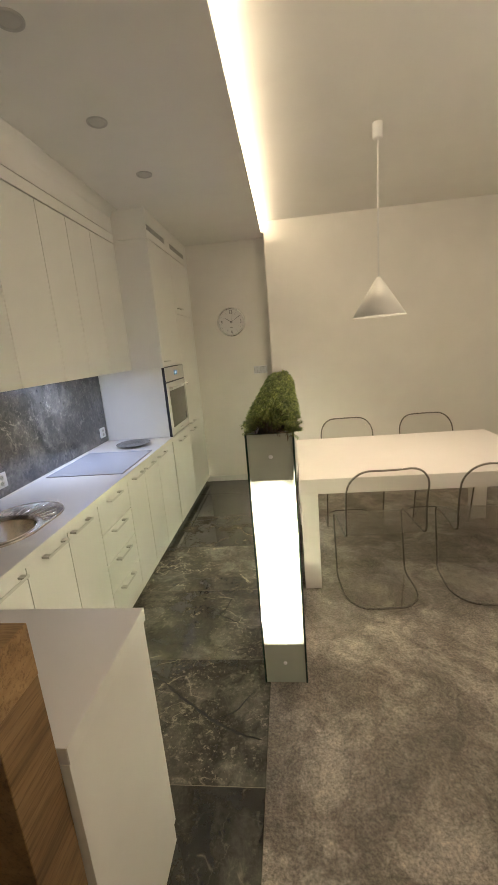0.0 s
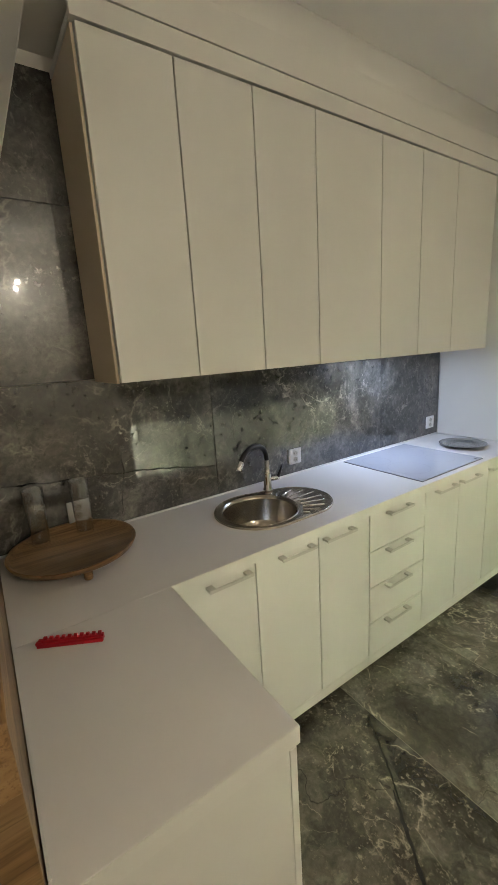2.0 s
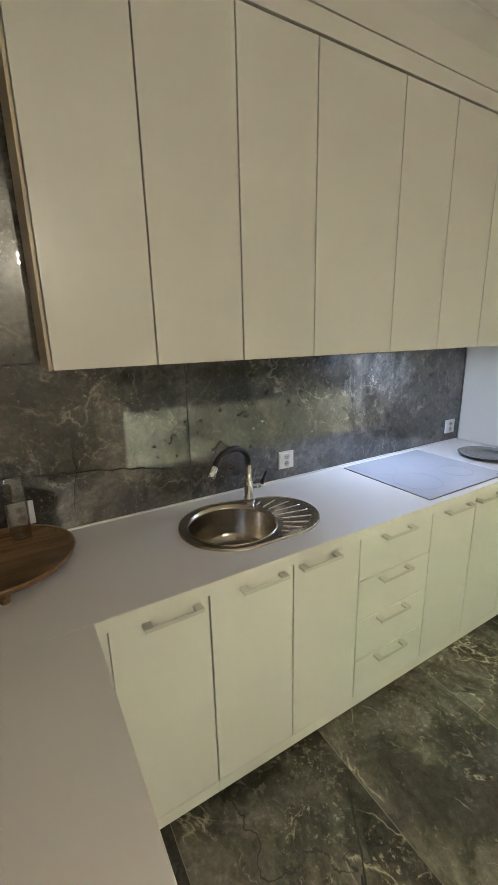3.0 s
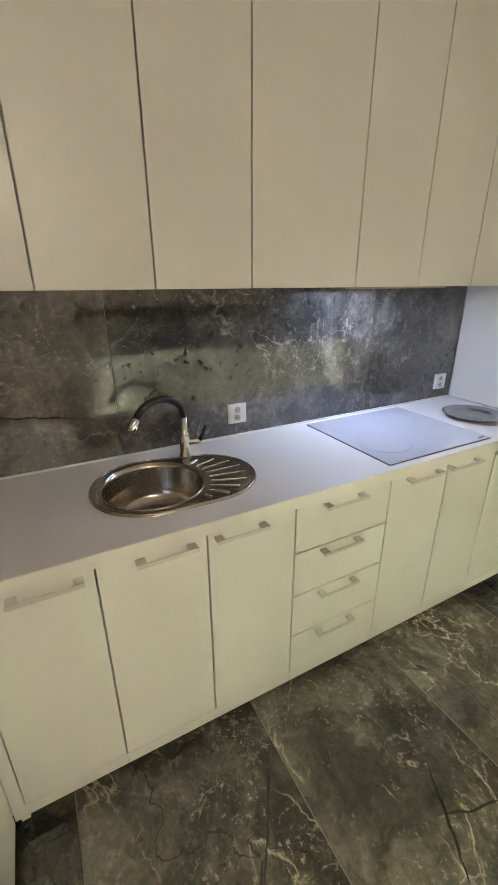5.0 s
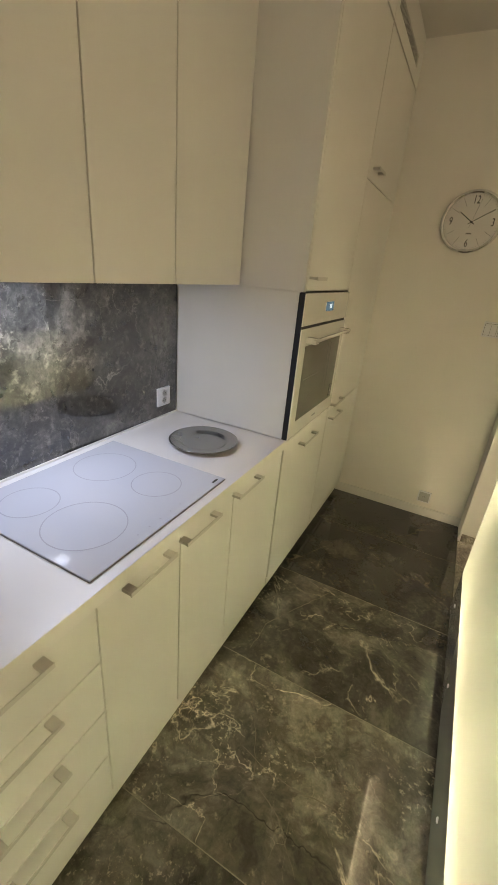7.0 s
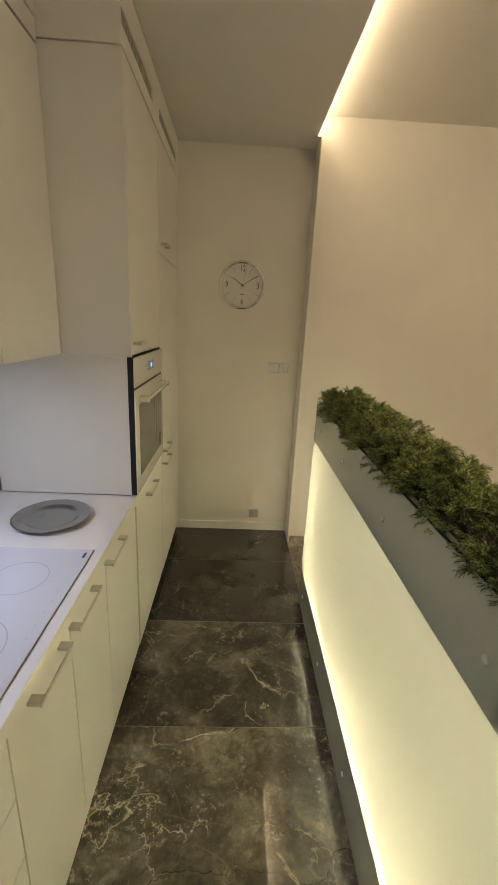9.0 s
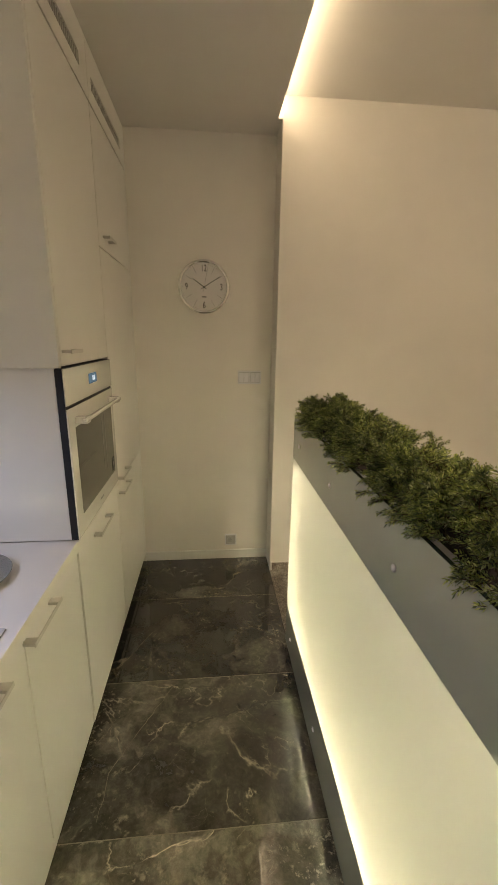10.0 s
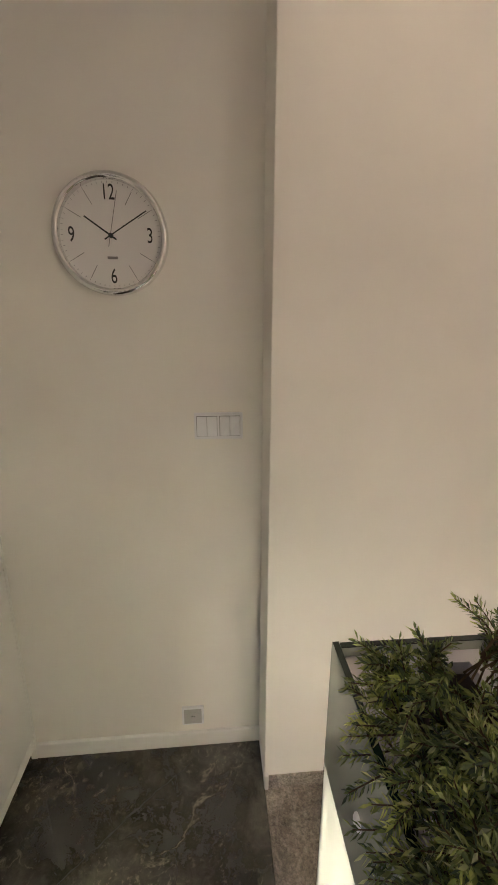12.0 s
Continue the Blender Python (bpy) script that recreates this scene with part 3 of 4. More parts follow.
part("filler", boxes((TX - 0.021, TX, TY2, END - 0.001, 0.0, KC - 0.004)), LACQUER, fridge)
front(fridge, "door", TX, TY1, TY2, 0.108, 0.830, (4.908, 5.108, 0.783))
front(fridge, "door", TX, TY1, TY2, 0.830, 1.930, (4.906, 5.106, 0.862))
front(fridge, "door", TX, TY1, TY2, 1.930, 2.456, (4.955, 5.085, 1.985))


def vent_panel(unit, y0, y1, va, vb):
    p = part("vent_panel", boxes((TX - 0.02, TX + 0.001, y0 + 0.001, y1 - 0.001, 2.461, 2.518), (TX - 0.02, TX + 0.001, y0 + 0.001, y1 - 0.001, 2.566, KC - 0.004),
                                 (TX - 0.02, TX + 0.001, y0 + 0.001, va, 2.518, 2.566), (TX - 0.02, TX + 0.001, vb, y1 - 0.001, 2.518, 2.566)), LACQUER, unit)
    g = part("grille", boxes((TX - 0.019, TX - 0.015, va, vb, 2.518, 2.566)), DARK, unit, "dark ventilation slot")
    n = 24
    for i in range(n):
        y = va + (vb - va) * (i + 0.5) / n
        part("slat", boxes((TX - 0.015, TX - 0.003, y - 0.003, y + 0.003, 2.519, 2.565)), DOWNGREY, g)


vent_panel(tower, TY0, TY1, 4.285, 4.780)
vent_panel(fridge, TY1, TY2, 4.935, 5.470)

# oven
OX = TX + 0.010
oven = thing("oven", (OX, 4.585, 0.86), "white glass built-in electric oven with dark window", "oven")
part("body", boxes((TX - 0.38, TX - 0.0175, 4.2905, 4.8815, 0.8615, 1.4535), (TX - 0.0175, OX - 0.005, 4.2724, 4.8815, 0.8615, 1.4535)), DARK, oven, "black oven carcass edge")
part("control_panel", boxes((OX - 0.0045, OX, 4.2730, 4.8805, 1.333, 1.4525), bevel=0.0012), OVENWHITE, oven)
part("display", boxes((OX - 0.001, OX + 0.0012, 4.535, 4.640, 1.378, 1.416)), DISPLAY, oven, "small blue lit display")
part("digits", boxes((OX + 0.0012, OX + 0.0018, 4.582, 4.594, 1.388, 1.406), (OX + 0.0012, OX + 0.0018, 4.598, 4.612, 1.388, 1.406)), DIGIT, oven)
odoor = part("oven_door", boxes((OX - 0.0045, OX, 4.2730, 4.8805, 0.8625, 1.322), bevel=0.0012), OVENWHITE, oven)
part("oven_window", boxes((OX - 0.0010, OX + 0.0008, 4.338, 4.832, 0.932, 1.252)), OVENDARK, odoor, "dark oven window")
part("rack_line", boxes((OX + 0.0008, OX + 0.0015, 4.36, 4.55, 1.108, 1.110), (OX + 0.0008, OX + 0.0015, 4.66, 4.663, 1.0, 1.23), (OX + 0.0008, OX + 0.0015, 4.70, 4.703, 0.99, 1.23)), GREYINK, odoor)
part("sticker", boxes((OX + 0.0008, OX + 0.0018, 4.786, 4.824, 0.945, 1.005)), DARK, odoor, "small dark sticker")
part("sticker_print", boxes((OX + 0.0018, OX + 0.0022, 4.791, 4.819, 0.951, 0.954), (OX + 0.0018, OX + 0.0022, 4.791, 4.819, 0.997, 1.000), (OX + 0.0018, OX + 0.0022, 4.798, 4.812, 0.965, 0.985)), GREYINK, odoor)
bm = boxes((OX + 0.030, OX + 0.046, 4.320, 4.853, 1.270, 1.284), bevel=0.004)
box(bm, OX, OX + 0.044, 4.334, 4.372, 1.264, 1.288, 0.003)
box(bm, OX, OX + 0.044, 4.801, 4.839, 1.264, 1.288, 0.003)
part("oven_handle", bm, OVENWHITE, odoor, "white bar handle")
part("badge", boxes((OX, OX + 0.0006, 4.560, 4.610, 0.892, 0.900)), GREYINK, odoor)

# ---- worktop with a round cut-out for the sink ----
SINK_X, SINK_Y, SINK_R = -1.325, 2.462, 0.172


def worktop_mesh():
    bm = boxes((WX + 0.002, FX + 0.006, 1.502, SINK_Y - 0.22, TOP - 0.040, TOP), (WX + 0.002, FX + 0.006, SINK_Y + 0.22, 4.271, TOP - 0.040, TOP))
    # square of worktop round the hole
    x0, x1, y0, y1 = WX + 0.002, FX + 0.006, SINK_Y - 0.22, SINK_Y + 0.22
    n = 64
    rings = [[], [], [], []]
    for i in range(n):
        a = 2 * math.pi * (i + 0.5) / n
        c, s = math.cos(a), math.sin(a)
        lim = min(((x1 - SINK_X) if c > 0 else (SINK_X - x0)) / max(abs(c), 1e-6), ((y1 - SINK_Y) if s > 0 else (SINK_Y - y0)) / max(abs(s), 1e-6))
        ix, iy = SINK_X + c * SINK_R, SINK_Y + s * SINK_R
        ox, oy = SINK_X + c * lim, SINK_Y + s * lim
        for ring, p in zip(rings, ((ox, oy, TOP - 0.04), (ox, oy, TOP), (ix, iy, TOP), (ix, iy, TOP - 0.04))):
            ring.append(bm.verts.new(p))
    for cx, cy in ((x0, y0), (x0, y1), (x1, y0), (x1, y1)):
        # corner fillers close the square
        k = min(range(n), key=lambda j: (rings[1][j].co.x - cx) ** 2 + (rings[1][j].co.y - cy) ** 2)
        rings[1][k].co.x = rings[0][k].co.x = cx
        rings[1][k].co.y = rings[0][k].co.y = cy
    for a, b in zip(rings, rings[1:]):
        for i in range(n):
            bm.faces.new((a[i], b[i], b[(i + 1) % n], a[(i + 1) % n]))
    bmesh.ops.recalc_face_normals(bm, faces=bm.faces)
    return bm


worktop = thing("worktop", (-1.3, 2.7, TOP), "long white L-shaped laminate worktop over the base cabinets", "worktop")
part("main_slab", worktop_mesh(), TOPWHITE, worktop)
part("peninsula_slab", boxes((FX + 0.006, -0.458, 1.502, 1.919, TOP - 0.040, TOP), bevel=0.0015), TOPWHITE, worktop)
part("edge_strip", boxes((FX + 0.006, FX + 0.008, 1.9212, 4.271, TOP - 0.040, TOP - 0.0004), bevel=0.0006), LACQUER, worktop, "cream edge banding")
part("edge_strip", boxes((FX + 0.008, -0.458, 1.919, 1.9210, TOP - 0.040, TOP - 0.0004), bevel=0.0006), LACQUER, worktop, "cream edge banding")
part("edge_strip", boxes((-0.458, -0.456, 1.502, 1.9208, TOP - 0.040, TOP - 0.0004), bevel=0.0006), LACQUER, worktop, "cream edge banding")
structure("bar_seal", boxes((FX + 0.006, -0.486, 1.5022, 1.507, TOP + 0.0002, TOP + 0.005)), TRIM, "cream silicone seal between oak bar and worktop", "trim")
structure("seal_strip", boxes((WX + 0.001, WX + 0.007, 1.506, 4.271, TOP, TOP + 0.007)), TRIM, "white silicone seal between worktop and tiles", "trim")

pen = thing("peninsula_cabinet", (-0.8, 1.70, 0.0), "white cabinet under the peninsula end of the worktop", "cabinet")
part("end_panel", boxes((-0.490, -0.4585, 1.502, 1.896, 0.0, TOP - 0.041), bevel=0.001), LACQUER, pen, "smooth white end panel")
part("door", boxes((-0.78, -0.4600, 1.899, 1.915, 0.06, TOP - 0.048), (-1.036, -0.785, 1.899, 1.915, 0.06, TOP - 0.048), bevel=0.001), LACQUER, pen)
part("body", boxes((WX + 0.004, -0.493, 1.508, 1.896, 0.0, TOP - 0.042)), CARCASS, pen)
part("corner_post", boxes((FX - 0.022, FX - 0.001, 1.9155, 1.9468, 0.058, TOP - 0.043)), LACQUER, pen, "white corner filler")
part("plinth", boxes((FX - 0.068, FX - 0.030, 1.9205, 1.9445, 0.0, 0.097)), LACQUER, pen)

# oak bar
bar = thing("oak_bar", (-1.0, 1.40, 0.0), "thick oiled oak breakfast bar standing behind the peninsula", "bar")
part("bar_top", boxes((WX + 0.002, -0.474, 0.98, 1.500, 1.030, 1.135), bevel=0.002), OAKX, bar, "thick oak top with end grain")
part("bar_leg", boxes((WX + 0.002, -0.475, 1.388, 1.4995, 0.003, 1.0298), bevel=0.002), OAKY, bar, "thick oak upright panel")


# ---- sink and tap ----
def hull_outline(n, grow=0.0):
    """Egg outline round the bowl and the drainer, as points seen from the bowl's centre."""
    a, b = Vector((SINK_X, SINK_Y)), Vector((SINK_X + 0.022, SINK_Y + 0.170))
    ra, rb = 0.199 + grow, 0.178 + grow
    pts = []
    for i in range(n):
        t = 2 * math.pi * (i + 0.5) / n
        d = Vector((math.cos(t), math.sin(t)))
        best = ra
        for k in range(1, 11):
            f = k / 10
            c, r = a.lerp(b, f) - a, ra + (rb - ra) * f
            q = c.dot(d)
            disc = q * q - c.length_squared + r * r
            if disc >= 0:
                best = max(best, q + math.sqrt(disc))
        pts.append(a + d * best)
    return pts


sink = thing("sink", (SINK_X, SINK_Y, TOP), "oval stainless steel inset sink with ribbed drainer", "sink")
n = 96
bm = bmesh.new()
rings = []
for grow, z in ((0.0, TOP + 0.0005), (-0.002, TOP + 0.005), (-0.008, TOP + 0.0065), (-0.014, TOP + 0.004)):
    rings.append([bm.verts.new((p.x, p.y, z)) for p in hull_outline(n, grow)])
for r, z in ((0.176, TOP + 0.003), (0.168, TOP + 0.0055), (0.162, TOP + 0.004), (0.158, TOP - 0.010), (0.152, TOP - 0.10), (0.142, TOP - 0.130), (0.115, TOP - 0.144), (0.045, TOP - 0.148), (0.040, TOP - 0.151)):
    rings.append([bm.verts.new((SINK_X + r * math.cos(2 * math.pi * (i + 0.5) / n), SINK_Y + r * math.sin(2 * math.pi * (i + 0.5) / n), z)) for i in range(n)])
for a, b in zip(rings, rings[1:]):
    for i in range(n):
        bm.faces.new((a[i], b[i], b[(i + 1) % n], a[(i + 1) % n]))
bm.faces.new(rings[-1])
bmesh.ops.recalc_face_normals(bm, faces=bm.faces)
part("bowl", bm, STEEL, sink, "brushed steel round bowl", True)
for i in range(17):
    a = math.radians(10 + 160 * i / 16)
    d = Vector((math.cos(math.pi - a), math.sin(math.pi - a), 0))
    c = Vector((SINK_X, SINK_Y, TOP + 0.0045))
    reach = min((Vector((p.x, p.y, 0)) - Vector((SINK_X, SINK_Y, 0)) for p in hull_outline(n, -0.032)), key=lambda q: q.angle(d) if q.length else 9).length
    if reach > 0.205:
        p0, p1 = c + d * 0.186, c + d * reach
        part("drainer_rib", tube([p0, p0 + d * 0.004, p1 - d * 0.004, p1], [0.0010, 0.0021, 0.0021, 0.0010], 8), CHROME, sink, "", True)
part("rim", tube([(p.x, p.y, TOP + 0.0052) for p in hull_outline(n, -0.0050)], 0.0034, 8, None, True), STEEL, sink, "raised outer rim", True)
part("bowl_lip", lathe([(0.1695, 0.003), (0.1705, 0.0068), (0.1675, 0.0082), (0.1640, 0.0068), (0.1630, 0.002)], (SINK_X, SINK_Y, TOP), 72), STEEL, sink, "raised bowl lip", True)
part("drain", lathe([(0.0, TOP - 0.1495), (0.034, TOP - 0.1495), (0.040, TOP - 0.146), (0.042, TOP - 0.1475)], (SINK_X, SINK_Y, 0), 32), CHROME, sink, "", True)
part("overflow", boxes(*[(SINK_X - 0.03 + 0.0, SINK_X - 0.024, SINK_Y + 0.1535, SINK_Y + 0.1565, TOP - 0.048 + 0.009 * k, TOP - 0.043 + 0.009 * k) for k in range(3)]), DARK, sink)

TAPX, TAPY = -1.492, 2.634
tap = thing("kitchen_tap", (TAPX, TAPY, TOP), "chrome kitchen tap with black flexible spout", "tap")
part("tap_body", lathe([(0.0, 0.0055), (0.026, 0.0055), (0.026, 0.012), (0.020, 0.020), (0.0185, 0.085), (0.016, 0.098), (0.013, 0.102), (0.013, 0.158), (0.0, 0.158)], (TAPX, TAPY, TOP), 24), CHROME, tap, "", True)
aim = Vector((0.30, -0.954, 0)).normalized()
arc = [Vector((TAPX, TAPY, TOP + 0.155))]
for i in range(17):
    a = math.pi * (0.02 + 0.86 * i / 16)
    arc.append(Vector((TAPX, TAPY, TOP + 0.168)) + aim * (0.098 - 0.098 * math.cos(a)) + Vector((0, 0, 0.075 * math.sin(a))))
part("spout", tube(arc, 0.0125, 12), BLACK, tap, "black flexible spout", True)
tip = arc[-1]
way = (arc[-1] - arc[-2]).normalized()
part("spray_head", tube([tip - way * 0.002, tip + way * 0.004, tip + way * 0.040, tip + way * 0.044], [0.0125, 0.015, 0.016, 0.013], 16), CHROME, tap, "chrome spray head", True)
part("lever_stem", tube([(TAPX, TAPY, TOP + 0.060), (TAPX + 0.010, TAPY + 0.045, TOP + 0.060), (TAPX + 0.013, TAPY + 0.058, TOP + 0.060)], [0.013, 0.013, 0.011], 14), CHROME, tap, "", True)
part("lever", tube([(TAPX + 0.013, TAPY + 0.054, TOP + 0.064), (TAPX + 0.016, TAPY + 0.066, TOP + 0.088), (TAPX + 0.018, TAPY + 0.078, TOP + 0.118)], [0.010, 0.0075, 0.005], 12), BLACK, tap, "black lever", True)

# ---- hob ----
hob = thing("hob", (-1.315, 3.53, TOP), "white glass four-ring induction hob set on the worktop", "hob")
part("glass_plate", boxes((-1.572, -1.066, 3.250, 3.826, TOP + 0.0008, TOP + 0.0062), bevel=0.0015), HOBGLASS, hob)
part("steel_edge", boxes((-1.0660, -1.0648, 3.250, 3.826, TOP + 0.0006, TOP + 0.0036), (-1.572, -1.066, 3.2485, 3.2499, TOP + 0.0006, TOP + 0.0036)), GREYINK, hob, "dark glass edge")
for rx, ry, rr in ((-1.440, 3.378, 0.078), (-1.235, 3.390, 0.108), (-1.437, 3.655, 0.100), (-1.225, 3.665, 0.078)):
    part("cooking_ring", lathe([(rr - 0.0016, TOP + 0.0064), (rr + 0.0016, TOP + 0.0064), (rr + 0.0016, TOP + 0.0066), (rr - 0.0016, TOP + 0.0066), (rr - 0.0016, TOP + 0.0064)], (rx, ry, 0), 56), RINGINK, hob)
for k in range(5):
    part("touch_mark", boxes((-1.094, -1.090, 3.43 + 0.045 * k, 3.434 + 0.045 * k, TOP + 0.0064, TOP + 0.0066)), RINGINK, hob)
part("badge", boxes((-1.088, -1.080, 3.775, 3.805, TOP + 0.0064, TOP + 0.0066)), INK, hob)
part("badge", boxes((-1.556, -1.548, 3.268, 3.298, TOP + 0.0064, TOP + 0.0066)), RINGINK, hob)

# ---- loose things on the worktop ----
plate = thing("plate", (-1.290, 4.030, TOP), "round grey pewter-look charger plate on the worktop", "plate")
part("dish", lathe([(0.0, 0.001), (0.080, 0.001), (0.100, 0.014), (0.134, 0.0190), (0.1370, 0.0215), (0.1345, 0.0228), (0.130, 0.0222), (0.101, 0.0190), (0.096, 0.0175), (0.086, 0.0085), (0.078, 0.0060), (0.0, 0.0055)], (-1.290, 4.030, TOP), 72), PEWTER, plate, "", True)

TRX, TRY, TRZ = -1.405, 1.728, TOP + 0.036
tray = thing("serving_tray", (TRX, TRY, TOP), "round footed acacia wood serving tray on the worktop", "tray")
part("tray_board", lathe([(0.0, 0.0), (0.180, 0.0), (0.200, 0.008), (0.208, 0.024), (0.206, 0.028), (0.198, 0.025), (0.190, 0.015), (0.0, 0.013)], (TRX, TRY, TRZ), 72), ACACIA, tray, "", True)
for k in range(4):
    a = math.radians(2 + 90 * k)
    part("foot", lathe([(0.0, 0.0), (0.012, 0.0), (0.014, 0.003), (0.014, 0.0362), (0.0, 0.0362)], (TRX + 0.158 * math.cos(a), TRY + 0.158 * math.sin(a), TOP + 0.0003), 20), ACACIA, tray, "", True)


def tumbler(x, y):
    g = lathe([(0.0, 0.0), (0.026, 0.0), (0.029, 0.003), (0.0345, 0.205), (0.0338, 0.207), (0.0325, 0.205), (0.0272, 0.014), (0.0, 0.010)], (x, y, TRZ + 0.0135), 40)
    ob = part("tumbler", g, CLEAR, None, "", True)
    return tagged(ob, "tall clear glass tumbler standing on the wooden tray", "glass", "tumblers on the tray")


tumbler(-1.505, 1.640)
tumbler(-1.505, 1.790)

# red toothed clip lying on the worktop
clip = thing("bag_clip", (-0.945, 1.625, TOP), "red plastic toothed bag clip lying on the worktop", "clip")
c0, c1 = Vector((-1.003, 1.556, 0)), Vector((-0.926, 1.694, 0))
ang = math.atan2(c1.y - c0.y, c1.x - c0.x)
bm = bmesh.new()
box(bm, 0.0, 0.158, -0.009, 0.009, 0.0004, 0.011, 0.002)
box(bm, 0.0, 0.158, 0.000, 0.009, 0.009, 0.016, 0.002)
for k in range(10):
    box(bm, 0.014 + 0.0145 * k, 0.023 + 0.0145 * k, 0.001, 0.0075, 0.015, 0.023, 0.0015)
box(bm, -0.004, 0.010, -0.0055, 0.0055, 0.005, 0.013, 0.002)
bm.transform(Matrix.Translation((c0.x, c0.y, TOP)) @ Matrix.Rotation(ang, 4, "Z"))
part("clip_body", bm, RED, clip)


# ---- sockets and switches ----
def socket(place, face, label, double=True):
    """A square wall plate; face 'x' looks along +x, 'y' along -y."""
    s = thing("power_socket", place, label, "socket")
    turn = Matrix.Rotation(math.pi / 2, 4, "Z") if face == "x" else Matrix.Identity(4)
    m = Matrix.Translation(place) @ turn

    def add(name, bm, mat, parent, smooth=False):
        bm.transform(m)
        return part(name, bm, mat, parent, "", smooth)
    p = add("plate", boxes((-0.042, 0.042, -0.010, -0.0003, -0.042, 0.042), bevel=0.002), PLASTIC, s)
    add("plate_rim", boxes((-0.034, 0.034, -0.0118, -0.0098, -0.034, 0.034), bevel=0.0015), OUTLETSHADE if not double else PLASTIC, p)
    for cz in ((0.017, -0.017) if double else (0.0,)):
        r = 0.0155 if double else 0.024
        add("outlet", lathe([(r, -0.0135), (r, -0.0115), (r - 0.002, -0.0113), (r - 0.003, -0.0122), (0.0, -0.0120)], (0, 0, cz), 24, "y"), OUTLETSHADE, s, True)
        add("holes", boxes((-0.0075, -0.0045, -0.0128, -0.0118, cz - 0.0015, cz + 0.0015), (0.0045, 0.0075, -0.0128, -0.0118, cz - 0.0015, cz + 0.0015)), DARK, s)
        add("earth_pin", boxes((-0.0018, 0.0018, -0.018, -0.0118, cz + 0.006, cz + 0.0095)), CHROME, s)
    return s


socket((WX, 2.908, 0.960), "x", "white square double wall socket on the dark tiles")
socket((WX, 4.172, 0.957), "x", "white square double wall socket on the dark tiles")
socket((WX, 1.795, 0.962), "x", "white square double wall socket behind the tray")
socket((-0.434, END, 0.146), "y", "white square wall socket above the baseboard", False)

sw = thing("light_switch", (-0.313, END, 1.307), "white double-frame light switch with four rockers", "switch")
part("plate", boxes((-0.390, -0.236, END - 0.009, END - 0.0003, 1.264, 1.350), bevel=0.002), PLASTIC, sw)
for cx in (-0.350, -0.277):
    part("rocker_frame", boxes((cx - 0.033, cx + 0.033, END - 0.0105, END - 0.0088, 1.274, 1.340), bevel=0.001), GREYINK, sw)
    for k in (0, 1):
        part("rocker", boxes((cx - 0.0315 + 0.032 * k, cx - 0.0005 + 0.032 * k, END - 0.0145, END - 0.0098, 1.2755, 1.3385), bevel=0.0015), PLASTIC, sw)

# ---- wall clock ----
CKX, CKZ, CKR = -0.600, 1.852, 0.157
clock = thing("wall_clock", (CKX, END, CKZ), "round chrome-rimmed wall clock with pale face", "clock")
part("case", lathe([(CKR, -0.0003), (CKR, -0.020), (CKR - 0.003, -0.028), (CKR - 0.012, -0.031), (CKR - 0.019, -0.026), (CKR - 0.020, -0.012)], (CKX, END, CKZ), 72, "y"), CHROME, clock, "chrome rim", True)
part("face", lathe([(0.0, -0.012), (CKR - 0.019, -0.012), (CKR - 0.019, -0.002)], (CKX, END, CKZ), 64, "y"), CLOCKFACE, clock, "pale clock face")
FY = END - 0.0128


def dial(a, r0, r1, w, y=FY, t=0.0008):
    """A bar on the dial from radius r0 to r1, at a degrees clockwise from the top."""
    bm = boxes((-w / 2, w / 2, -t, 0, r0, r1))
    bm.transform(Matrix.Translation((CKX, y, CKZ)) @ Matrix.Rotation(math.radians(a), 4, "Y"))
    return bm


for h in range(12):
    if h % 3:
        part("hour_mark", dial(30 * h, 0.088, 0.126, 0.0016), GREYINK, clock)
for h, text in ((0, "12"), (3, "3"), (6, "6"), (9, "9")):
    a = math.radians(30 * h)
    words(text, 0.060, INK, clock, Matrix.Translation((CKX + 0.106 * math.sin(a), FY, CKZ + 0.106 * math.cos(a))) @ Matrix.Rotation(math.pi / 2, 4, "X") @ Matrix.Diagonal((0.62, 0.92, 1, 1)))
ticks = bmesh.new()
for k in range(60):
    one = dial(6 * k, 0.129, 0.134, 0.0010)
    me = bpy.data.meshes.new("tick")
    one.to_mesh(me)
    one.free()
    ticks.from_mesh(me)
    bpy.data.meshes.remove(me)
part("minute_track", ticks, GREYINK, clock)
part("brand_mark", boxes((CKX - 0.014, CKX + 0.014, FY - 0.0006, FY, CKZ - 0.060, CKZ - 0.053)), GREYINK, clock)
part("hour_hand", dial(-55, -0.018, 0.082, 0.0042, FY - 0.003), INK, clock)
part("minute_hand", dial(58, -0.020, 0.118, 0.0032, FY - 0.005), INK, clock)
part("second_hand", dial(13, -0.030, 0.112, 0.0016, FY - 0.007), GREYINK, clock)
part("hub", lathe([(0.0, -0.022), (0.0055, -0.0215), (0.0062, -0.013)], (CKX, END, CKZ), 20, "y"), INK, clock)

# ---- downlights ----
for dx, dy in ((-0.849, 2.478), (-0.847, 3.112), (-0.832, 3.735)):
    dl = thing("downlight", (dx, dy, KC), "round recessed ceiling downlight, switched off", "downlight", "kitchen downlights")
    part("ring", lathe([(0.050, -0.0005), (0.049, -0.006), (0.044, -0.008), (0.038, -0.004), (0.037, -0.001)], (dx, dy, KC), 40), DOWNGREY, dl, "", True)
    part("lens", lathe([(0.0, -0.0035), (0.037, -0.0035), (0.038, -0.001)], (dx, dy, KC), 32), DOWNGREY, dl)


